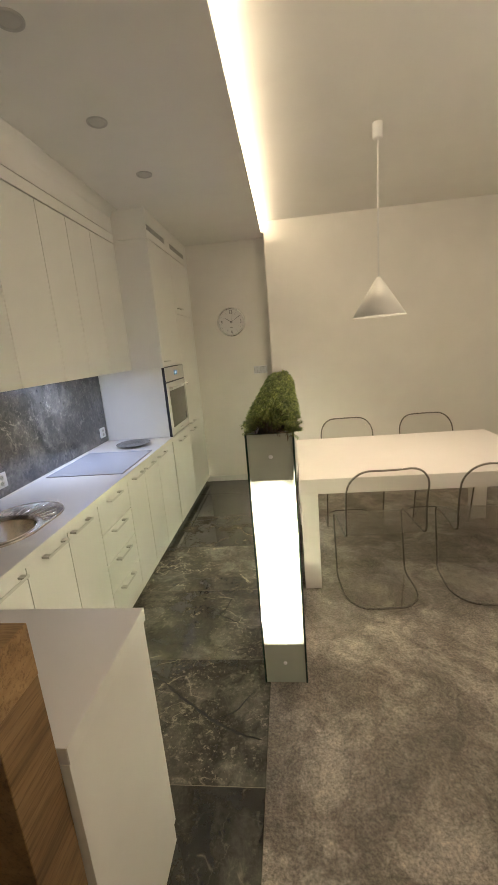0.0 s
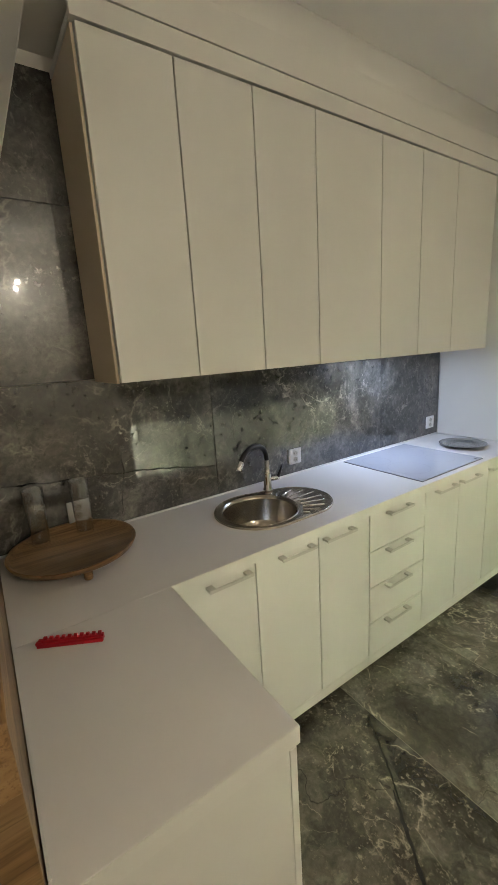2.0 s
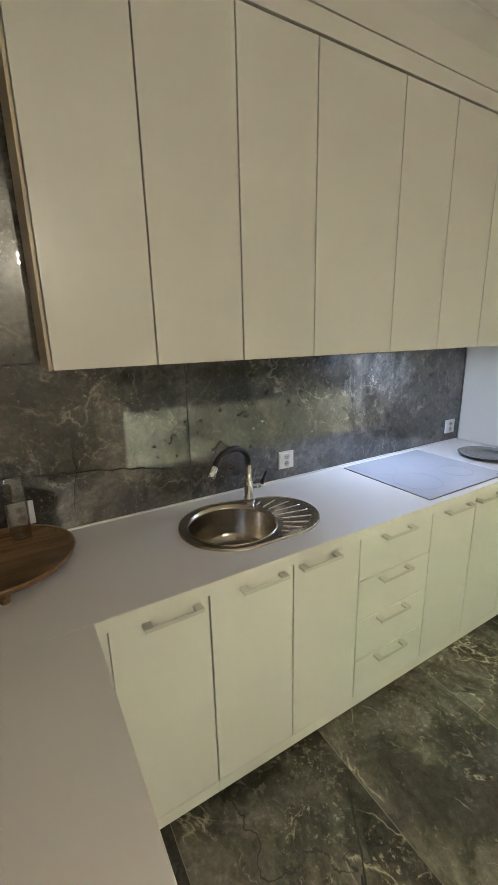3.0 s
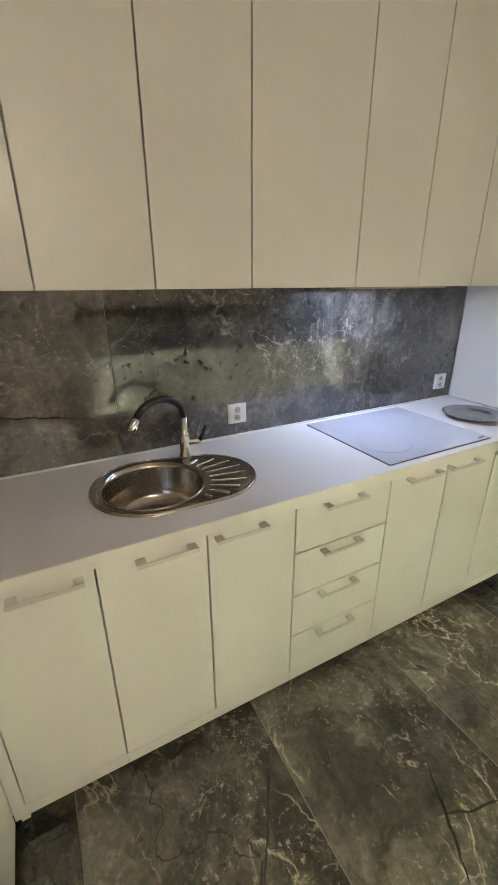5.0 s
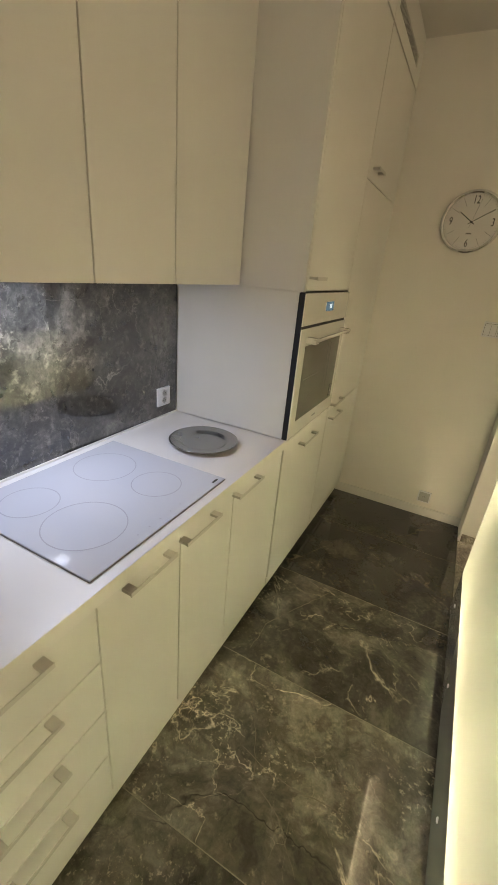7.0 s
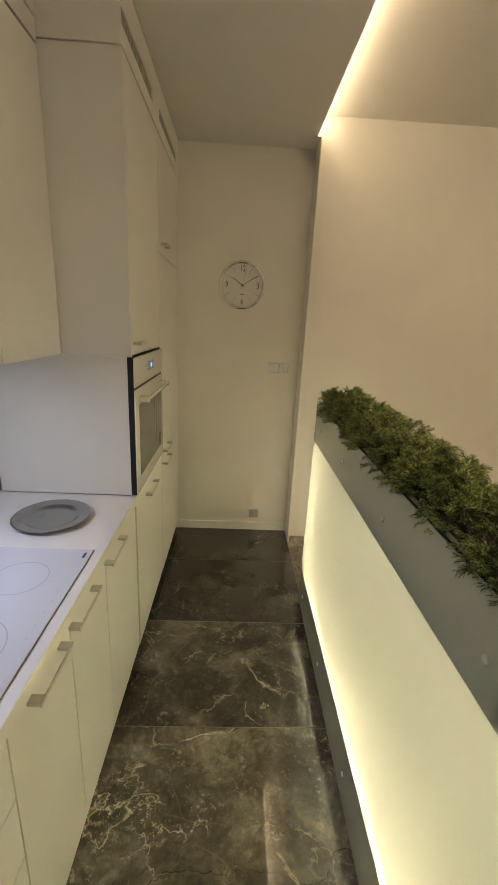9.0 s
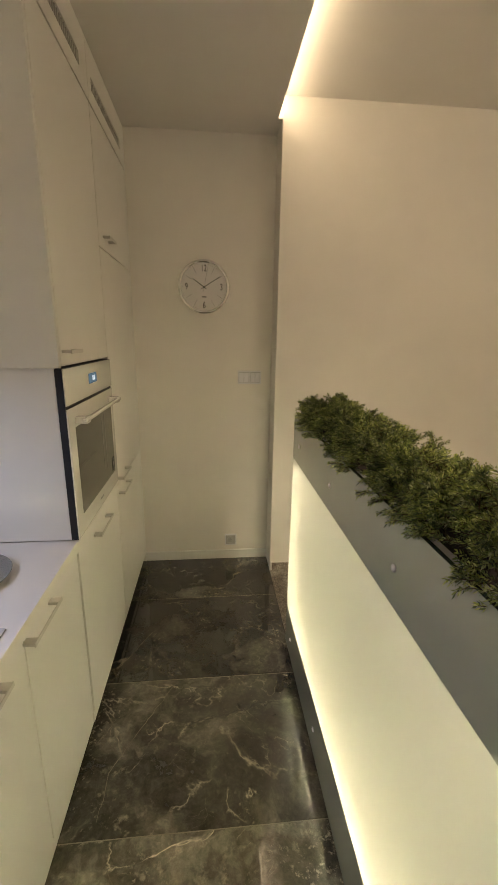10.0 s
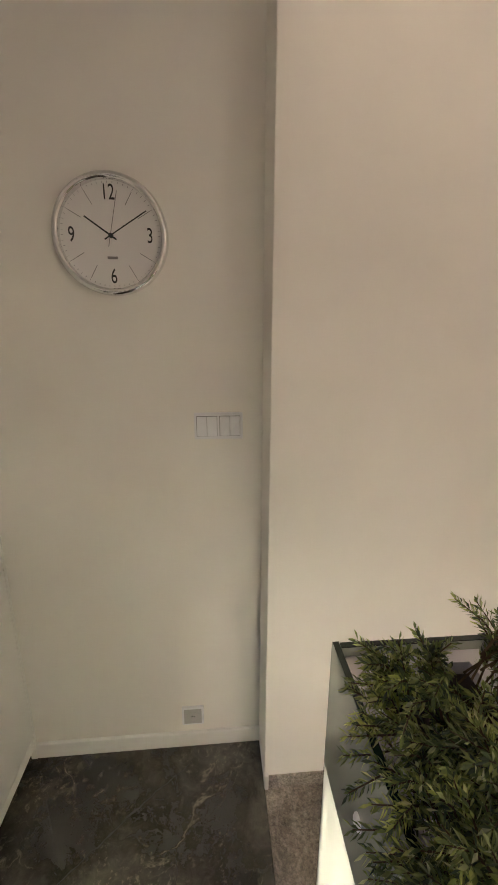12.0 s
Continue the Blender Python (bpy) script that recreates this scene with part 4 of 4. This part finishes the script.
# ---- lit glass planter ----
PX0, PX1, PY0, PY1, PZ = -0.188, 0.014, 2.534, 4.735, 1.214
G0, G1, GT = 0.214, 1.014, 0.008
planter = thing("planter", ((PX0 + PX1) / 2, (PY0 + PY1) / 2, 0.0), "tall glass planter box lit from within, grey bands", "planter")


def pane(x0, x1, y0, y1):
    part("bottom_band", boxes((x0, x1, y0, y1, 0.004, G0)), GREYBAND, planter, "grey-green back-painted glass band")
    part("lit_panel", boxes((x0, x1, y0, y1, G0, G1)), FROST, planter, "glowing frosted glass panel")
    part("top_band", boxes((x0, x1, y0, y1, G1, PZ)), GREYBAND, planter, "grey-green back-painted glass band")


pane(PX0, PX0 + GT, PY0, PY1)
pane(PX1 - GT, PX1, PY0, PY1)
pane(PX0 + GT + 0.001, PX1 - GT - 0.001, PY0 + 0.002, PY0 + 0.002 + GT)
pane(PX0 + GT + 0.001, PX1 - GT - 0.001, PY1 - 0.002 - GT, PY1 - 0.002)
for x in (PX0, PX1 - GT):
    part("glass_edge", boxes((x, x + GT, PY0 - 0.0015, PY0 - 0.0002, 0.004, PZ)), EDGEGREEN, planter, "dark green glass edge")
    part("glass_edge", boxes((x, x + GT, PY1 + 0.0002, PY1 + 0.0015, 0.004, PZ)), EDGEGREEN, planter, "dark green glass edge")
    part("glass_edge", boxes((x, x + GT, PY0, PY1, PZ + 0.0002, PZ + 0.0015)), EDGEGREEN, planter, "dark green glass edge")
for y in (PY0 + 0.002, PY1 - 0.002 - GT):
    part("glass_edge", boxes((PX0 + GT + 0.001, PX1 - GT - 0.001, y, y + GT, PZ + 0.0002, PZ + 0.0015)), EDGEGREEN, planter, "dark green glass edge")
part("light_floor", boxes((PX0 + GT + 0.002, PX1 - GT - 0.002, PY0 + 0.012, PY1 - 0.012, G0 - 0.010, G0)), LINER, planter)
part("light_roof", boxes((PX0 + GT + 0.002, PX1 - GT - 0.002, PY0 + 0.012, PY1 - 0.012, G1, G1 + 0.010)), LINER, planter)
for x in (PX0 + 0.026, PX1 - 0.038):
    part("led_tape_or_fill", boxes((x, x + 0.012, PY0 + 0.10, PY1 - 0.05, G0 + 0.004, G0 + 0.010)), BOX_LED, planter, "warm LED tape or added fill light inside the box")
# end emitters are added to brighten the near pane and the end wall
for y in (PY0 + 0.040, PY1 - 0.044):
    part("led_tape_or_fill", boxes((PX0 + 0.05, PX1 - 0.05, y, y + 0.004, G0 + 0.02, G1 - 0.02)), BOX_END_FILL, planter, "warm LED tape or added fill light inside the box")
part("trough", boxes((PX0 + GT + 0.001, PX0 + GT + 0.030, PY0 + 0.011, PY1 - 0.011, G1 + 0.012, PZ - 0.012), (PX1 - GT - 0.030, PX1 - GT - 0.001, PY0 + 0.011, PY1 - 0.011, G1 + 0.012, PZ - 0.012),
                     (PX0 + GT + 0.030, PX1 - GT - 0.030, PY0 + 0.011, PY0 + 0.030, G1 + 0.012, PZ - 0.012), (PX0 + GT + 0.030, PX1 - GT - 0.030, PY1 - 0.030, PY1 - 0.011, G1 + 0.012, PZ - 0.012)), LINER, planter, "white plastic planting trough")
part("soil", boxes((PX0 + GT + 0.030, PX1 - GT - 0.030, PY0 + 0.030, PY1 - 0.030, G1 + 0.012, PZ - 0.030)), SOIL, planter, "dark potting soil")
for y in (2.680, 3.158, 3.654, 4.134, 4.612):
    for z in (1.098, 0.100):
        part("screw_cap", lathe([(0.0, 0.0045), (0.006, 0.004), (0.0085, 0.0022), (0.009, 0.0)], (0, 0, 0), 16), PLASTIC, planter, "white screw cap", True).data.transform(Matrix.Translation((PX0 - 0.0002, y, z)) @ Matrix.Rotation(-math.pi / 2, 4, "Y"))
for z in (1.118, 0.112):
    part("screw_cap", lathe([(0.0, 0.0045), (0.006, 0.004), (0.0085, 0.0022), (0.009, 0.0)], (0, 0, 0), 16), PLASTIC, planter, "white screw cap", True).data.transform(Matrix.Translation(((PX0 + PX1) / 2, PY0 + 0.0018, z)) @ Matrix.Rotation(math.pi / 2, 4, "X"))


planter.matrix_basis = planter.matrix_basis @ Matrix.Rotation(math.radians(-0.38), 4, "Z")


def shrub(cy, seed, spread_y, lift=1.0):
    """A low needle-leaved plant: many leaning sprigs set with narrow leaves."""
    rng = random.Random(seed)
    plant = thing("potted_shrub", ((PX0 + PX1) / 2, cy, PZ - 0.03), "bushy green needle-leaved plant spilling over the planter", "plant", "plants in the glass planter")
    lv, lf, stems = [], [], bmesh.new()
    cx = (PX0 + PX1) / 2
    sprigs = []
    for c in range(58):
        cu, cw, tall = rng.uniform(-0.95, 0.95), rng.uniform(-1.1, 1.1), rng.uniform(0.62, 1.26)
        for s in range(rng.randint(10, 15)):
            sprigs.append((cu + rng.gauss(0, 0.14), cw + rng.gauss(0, 0.14), tall * rng.uniform(0.74, 1.06), cu, cw))
    for u, w, tall, cu, cw in sprigs:
        u = max(-1.06, min(1.06, u))
        rise = (0.098 * math.sqrt(max(0.05, 1 - (0.86 * u) ** 2)) - 0.012 * abs(u)) * tall * lift
        tip = Vector((cx + 0.122 * u, cy + spread_y * w, PZ + rise - 0.040 * (abs(u) > 0.82) * rng.random()))
        out = Vector(((u - cu) * 3.0 + u * 0.9, (w - cw) * 3.0 + 0.2 * w + rng.uniform(-0.3, 0.3), rng.uniform(0.35, 1.0) * (1.1 - 0.6 * min(1.0, abs(u))))).normalized()
        length = rng.uniform(0.045, 0.085) * (0.62 if abs(u) > 0.72 else 1.0)
        base = tip - out * length
        base.z = max(base.z, PZ - 0.034)
        base.x = min(max(base.x, PX0 + 0.03), PX1 - 0.03)
        if abs(tip.x - cx) > 0.085 and tip.z < PZ + 0.012:
            base.z = max(base.z, PZ - 0.004)
        sag = rng.uniform(-0.006, 0.012)
        steps = 6
        pts = [base.lerp(tip, k / steps) + Vector((0, 0, sag * math.sin(math.pi * k / steps))) for k in range(steps + 1)]
        tube([pts[0], pts[3], pts[6]], [0.0013, 0.0010, 0.0005], 3, stems)
        m = 40
        low = 0.05 if abs(u) > 0.72 else 0.30
        for k in range(m):
            f = low + (1.0 - low) * k / (m - 1)
            i = min(int(f * steps), steps - 1)
            g = f * steps - i
            o = pts[i].lerp(pts[i + 1], g)
            ax = (pts[i + 1] - pts[i]).normalized()
            side = ax.orthogonal().normalized()
            side = Matrix.Rotation(2.4 * k + rng.uniform(-0.5, 0.5), 3, ax) @ side
            tilt = rng.uniform(0.45, 1.0) * (1.15 - 0.75 * f)
            way = (ax * 0.75 + side * (0.35 + tilt)).normalized()
            ln = rng.uniform(0.008, 0.0145) * (1.1 - 0.2 * f)
            wid = way.cross(side)
            if wid.length < 1e-4:
                wid = way.orthogonal()
            wid = wid.normalized() * rng.uniform(0.0011, 0.0018)
            mid = o + way * ln * 0.5 + side * 0.001
            q = len(lv)
            lv += [o, mid + wid, o + way * ln - Vector((0, 0, 0.001)), mid - wid]
            lf += [(q, q + 1, q + 2, q + 3)]
    part("stem", stems, STEM, plant)
    me = bpy.data.meshes.new("foliage")
    me.from_pydata(lv, [], lf)
    me.materials.append(LEAF)
    ob = new("foliage", me)
    ob.parent = plant
    ob.matrix_parent_inverse = plant.matrix_basis.inverted()
    tagged(ob, kind="stuff")


for k in range(8):
    shrub(2.640 + k * 0.264, 11 + k, 0.140, (1.0, 1.05, 1.0, 1.1, 1.0, 1.1, 1.1, 1.15)[k])
peb = part("pebble", lathe([(0.0, -0.010), (0.014, -0.007), (0.020, 0.0), (0.014, 0.007), (0.0, 0.010)], (-0.045, 2.575, PZ - 0.006), 12), STONE, planter, "pale pebble on the soil", True)

# ---- dining table ----
T0, T1, T2, T3, TH = 0.030, 1.575, 3.290, 4.350, 0.750
table = thing("dining_table", ((T0 + T1) / 2, (T2 + T3) / 2, 0), "white lacquered dining table with square corner legs", "table")
part("tabletop", boxes((T0, T1, T2, T3, TH - 0.095, TH)), TABLEWHITE, table)
for x in (T0, T1 - 0.105):
    for y in (T2, T3 - 0.105):
        part("leg", boxes((x + 0.0005, x + 0.105, y + 0.0005, y + 0.105, 0.0032, TH - 0.0955), bevel=0.002), TABLEWHITE, table)


# ---- clear chairs ----
def clear_chair():
    c = thing("acrylic_chair", (0, 0, 0), "clear acrylic cantilever chair at the white table", "chair", "chairs round the table")
    prof = []
    for t in range(25):
        f = (t / 24) ** 1.6
        prof.append((-0.040 + 0.075 * f + 0.03 * math.sin(math.pi * f), 0.875 - 0.375 * f))
    for t in range(1, 7):
        a = math.pi / 2 * t / 6
        prof.append((0.035 + 0.05 * (1 - math.cos(a)), 0.50 - 0.05 * math.sin(a)))
    for f in (0.25, 0.5, 0.75, 1.0):
        prof.append((0.085 + 0.305 * f, 0.45 + 0.004 * f))
    for t in range(1, 8):
        a = math.pi * 0.62 * t / 7
        prof.append((0.390 + 0.055 * math.sin(a), 0.399 + 0.055 * math.cos(a)))
    ly, lz = prof[-1]
    for f in (0.3, 0.6, 1.0):
        prof.append((ly + (0.385 - ly) * f, lz + (0.070 - lz) * f))
    for t in range(1, 7):
        a = math.pi / 2 * t / 6
        prof.append((0.385 - 0.055 * (1 - math.cos(a)), 0.070 - 0.058 * math.sin(a)))
    for f in (0.2, 0.4, 0.52, 0.62, 0.70, 0.77, 0.83, 0.88, 0.92, 0.95, 0.975, 0.99, 1.0):
        prof.append((0.330 + (0.0 - 0.330) * f, 0.012))
    dist = [0.0]
    for a, b in zip(prof, prof[1:]):
        dist.append(dist[-1] + math.hypot(b[0] - a[0], b[1] - a[1]))
    total, nw = dist[-1], 14
    bm = bmesh.new()
    rows = []
    for (y, z), s in zip(prof, dist):
        end = min(s, total - s)
        half = 0.225
        if s < 0.16:
            half *= 0.46 + 0.54 * math.sqrt(max(0.0, 1 - (1 - s / 0.16) ** 2.2))
        if total - s < 0.20:
            half *= 0.34 + 0.66 * math.sqrt(max(0.0, 1 - (1 - (total - s) / 0.20) ** 2.2))
        bow = 0.035 * min(1.0, max(0.0, (z - 0.47) / 0.10)) * min(1.0, 0.25 + s / 0.2)
        rows.append([bm.verts.new((half * k, y + bow * (1 - k * k) * -1, z)) for k in (2 * i / nw - 1 for i in range(nw + 1))])
    for a, b in zip(rows, rows[1:]):
        for i in range(nw):
            bm.faces.new((a[i], a[i + 1], b[i + 1], b[i]))
    loop = [v.co.copy() for v in rows[0]] + [r[-1].co.copy() for r in rows[1:-1]] + [v.co.copy() for v in reversed(rows[-1])] + [r[0].co.copy() for r in reversed(rows[1:-1])]
    sh = part("shell", bm, ACRYLIC, c, "clear bent acrylic sheet", True)
    part("rim", tube(loop, 0.0058, 8, None, True), ACRYLRIM, c, "darker polished edge", True)
    return c


chair = clear_chair()
chair.matrix_basis = pose(0.500, 3.060, 0.0025, 0, 0, 4)
copy_thing(chair, pose(1.120, 3.080, 0.0025, 0, 0, -3))
copy_thing(chair, pose(0.482, 4.510, 0.0025, 0, 0, 180))
copy_thing(chair, pose(1.160, 4.515, 0.0025, 0, 0, 182))

# ---- pendant over the table ----
PDX, PDY = 0.603, 3.735
pend = thing("pendant_lamp", (PDX, PDY, DC), "white conical pendant lamp hanging over the table", "pendant lamp")
part("shade", lathe([(0.010, 1.930), (0.014, 1.926), (0.168, 1.690), (0.165, 1.690), (0.012, 1.920), (0.010, 1.930)], (PDX, PDY, 0), 64), SHADEWHITE, pend, "white cone shade", True)
part("cord", tube([(PDX, PDY, 1.925), (PDX, PDY, 2.700)], 0.0055, 8), LAMPWHITE, pend, "white cord", True)
part("canopy", lathe([(0.0, 2.697), (0.026, 2.699), (0.029, 2.705), (0.029, DC - 0.0005)], (PDX, PDY, 0), 32), LAMPWHITE, pend, "white ceiling canopy", True)
part("bulb", lathe([(0.0, 1.760), (0.018, 1.764), (0.030, 1.785), (0.026, 1.810), (0.012, 1.830), (0.0, 1.835)], (PDX, PDY, 0), 24), PENDANT_BULB, pend, "lit warm bulb", True)
part("bulb_holder", tube([(PDX, PDY, 1.833), (PDX, PDY, 1.915)], 0.0115, 12), LAMPWHITE, pend)

# two small ceiling spots over the living side, seen as glints in the tiles
for bx, by in ((1.50, 2.08), (1.90, 2.10)):
    sp = thing("ceiling_spot", (bx, by, DC), "small lit ceiling spot on a short stem", "spot lamp", "spots over the living side")
    part("stem", tube([(bx, by, 2.3375), (bx, by, DC - 0.0005)], 0.007, 10), LAMPWHITE, sp)
    part("globe", lathe([(0.0, 2.307), (0.008, 2.309), (0.013, 2.315), (0.015, 2.322), (0.013, 2.330), (0.008, 2.336), (0.0, 2.338)], (bx, by, 0), 24), BULB, sp, "glowing bulb", True)


# ---- tiles ----
def tile_mesh(name, sx, sy, sz, material, bevel=0.0012):
    bm = bmesh.new()
    x, y, z, b = sx / 2, sy / 2, sz / 2, bevel
    box(bm, -x, x, -y, y, -z, z)
    bmesh.ops.bevel(bm, geom=list(bm.edges), offset=b, segments=1, affect="EDGES")
    me = bpy.data.meshes.new(name)
    bm.to_mesh(me)
    bm.free()
    me.materials.append(material)
    return me


tile_floor = tagged(thing("floor", (-0.65, 3.0, 0), "polished dark veined marble-look floor tiles", "floor"), kind="structure")
# some tiles are printed paler; 1.9 also paints in the cabinet fronts' reflection
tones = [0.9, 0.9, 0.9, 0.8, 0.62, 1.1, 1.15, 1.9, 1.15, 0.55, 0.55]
joints = [2.066 - 0.6125 * k for k in range(5, 0, -1)] + [2.066, 2.686, 3.296, 3.902, 4.514, 5.126]
full = tile_mesh("tile", -FX + STEPX + 0.085, 0.6105, 0.012, FLOORSTONE)
last = tile_mesh("tile", -FX + STEPX + 0.085, END - 5.128, 0.012, FLOORSTONE)
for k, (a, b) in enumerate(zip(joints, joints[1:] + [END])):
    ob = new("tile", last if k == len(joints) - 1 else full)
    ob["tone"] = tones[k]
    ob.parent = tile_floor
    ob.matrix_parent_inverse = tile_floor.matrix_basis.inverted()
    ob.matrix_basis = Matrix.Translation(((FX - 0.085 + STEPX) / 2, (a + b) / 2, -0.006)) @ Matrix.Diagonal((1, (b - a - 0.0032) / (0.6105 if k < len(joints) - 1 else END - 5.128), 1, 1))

splash = tagged(thing("backsplash", (WX, 2.8, 0.86), "dark veined marble-look wall tiles, polished", "backsplash"), kind="structure")
ys, zs = [0.0, 1.205, 2.426, 3.632, 4.271], [TOP, 1.462, 2.064, 2.462]
for a, b in zip(ys, ys[1:]):
    for c, d in zip(zs, zs[1:]):
        me = tile_mesh("tile", 0.0118, b - a - 0.002, d - c - 0.002, WALLSTONE, 0.0008)
        ob = new("tile", me)
        ob["tone"] = 0.95 if a < 3.0 else 0.85
        ob.parent = splash
        ob.matrix_parent_inverse = splash.matrix_basis.inverted()
        tilt = 0.0 if a < 3.0 else -0.9
        ob.matrix_basis = Matrix.Translation((WX - 0.006 - (0.0032 if tilt else 0.0), (a + b) / 2, (c + d) / 2)) @ Matrix.Rotation(math.radians(tilt), 4, "Z")


def vein(parent, ends, width, material, seed, flat=True):
    """A wandering printed vein between a few corner points, thinning to its ends."""
    bm, rng = bmesh.new(), random.Random(seed)
    pts = []
    for (ax, ay), (bx, by) in zip(ends, ends[1:]):
        n = max(4, int(math.hypot(bx - ax, by - ay) / 0.022))
        for k in range(n):
            f = k / n
            pts.append(Vector((ax + (bx - ax) * f + rng.uniform(-0.0035, 0.0035), ay + (by - ay) * f + rng.uniform(-0.0035, 0.0035))))
    pts.append(Vector(ends[-1]))
    left, right = [], []
    for k, p in enumerate(pts):
        d = (pts[min(k + 1, len(pts) - 1)] - pts[max(k - 1, 0)]).normalized()
        h = width * 0.5 * (0.25 + 0.75 * max(0.0, math.sin(math.pi * k / (len(pts) - 1))) ** 0.6) * rng.uniform(0.45, 1.25)
        for row, s in ((left, h), (right, -h)):
            q = (p.x - d.y * s, p.y + d.x * s)
            row.append(bm.verts.new((q[0], q[1], 0.0004) if flat else (WX + 0.0004, q[0], q[1])))
    for k in range(len(pts) - 1):
        bm.faces.new((left[k], right[k], right[k + 1], left[k + 1]))
    bmesh.ops.recalc_face_normals(bm, faces=bm.faces)
    return part("vein", bm, material, parent)


vein(tile_floor, [(-0.66, 2.50), (-0.423, 2.338), (-0.284, 2.268), (-0.19, 2.246)], 0.016, CRACK, 1)
vein(tile_floor, [(-0.408, 2.330), (-0.317, 2.382), (-0.239, 2.498)], 0.006, CRACK, 2)
vein(tile_floor, [(-0.62, 3.10), (-0.496, 3.034), (-0.369, 2.962)], 0.009, CRACK, 3)
vein(tile_floor, [(-0.495, 3.041), (-0.466, 3.110), (-0.444, 3.206)], 0.008, CRACK, 4)
vein(tile_floor, [(-0.898, 2.655), (-0.744, 2.570), (-0.618, 2.484)], 0.008, CRACK, 5)
vein(tile_floor, [(-0.707, 3.52), (-0.604, 3.47), (-0.509, 3.37)], 0.004, PALEVEIN, 6)
vein(tile_floor, [(-0.82, 3.60), (-0.666, 3.563), (-0.549, 3.568), (-0.442, 3.581), (-0.36, 3.536)], 0.004, PALEVEIN, 7)
vein(tile_floor, [(-0.953, 3.95), (-0.949, 4.11), (-0.85, 4.30), (-0.732, 4.50)], 0.004, PALEVEIN, 8)
vein(tile_floor, [(-0.90, 3.84), (-0.80, 3.70), (-0.707, 3.52)], 0.004, PALEVEIN, 9)
vein(tile_floor, [(-0.827, 5.18), (-0.58, 5.40), (-0.434, 5.51)], 0.007, CRACK, 10)
vein(splash, [(1.23, 1.125), (1.55, 1.115), (1.80, 1.090), (2.05, 1.070), (2.25, 1.040), (2.42, 1.010)], 0.007, CRACK, 11, False)
vein(splash, [(1.985, 1.180), (1.99, 1.085), (1.975, 1.00), (1.96, 0.90)], 0.005, CRACK, 12, False)
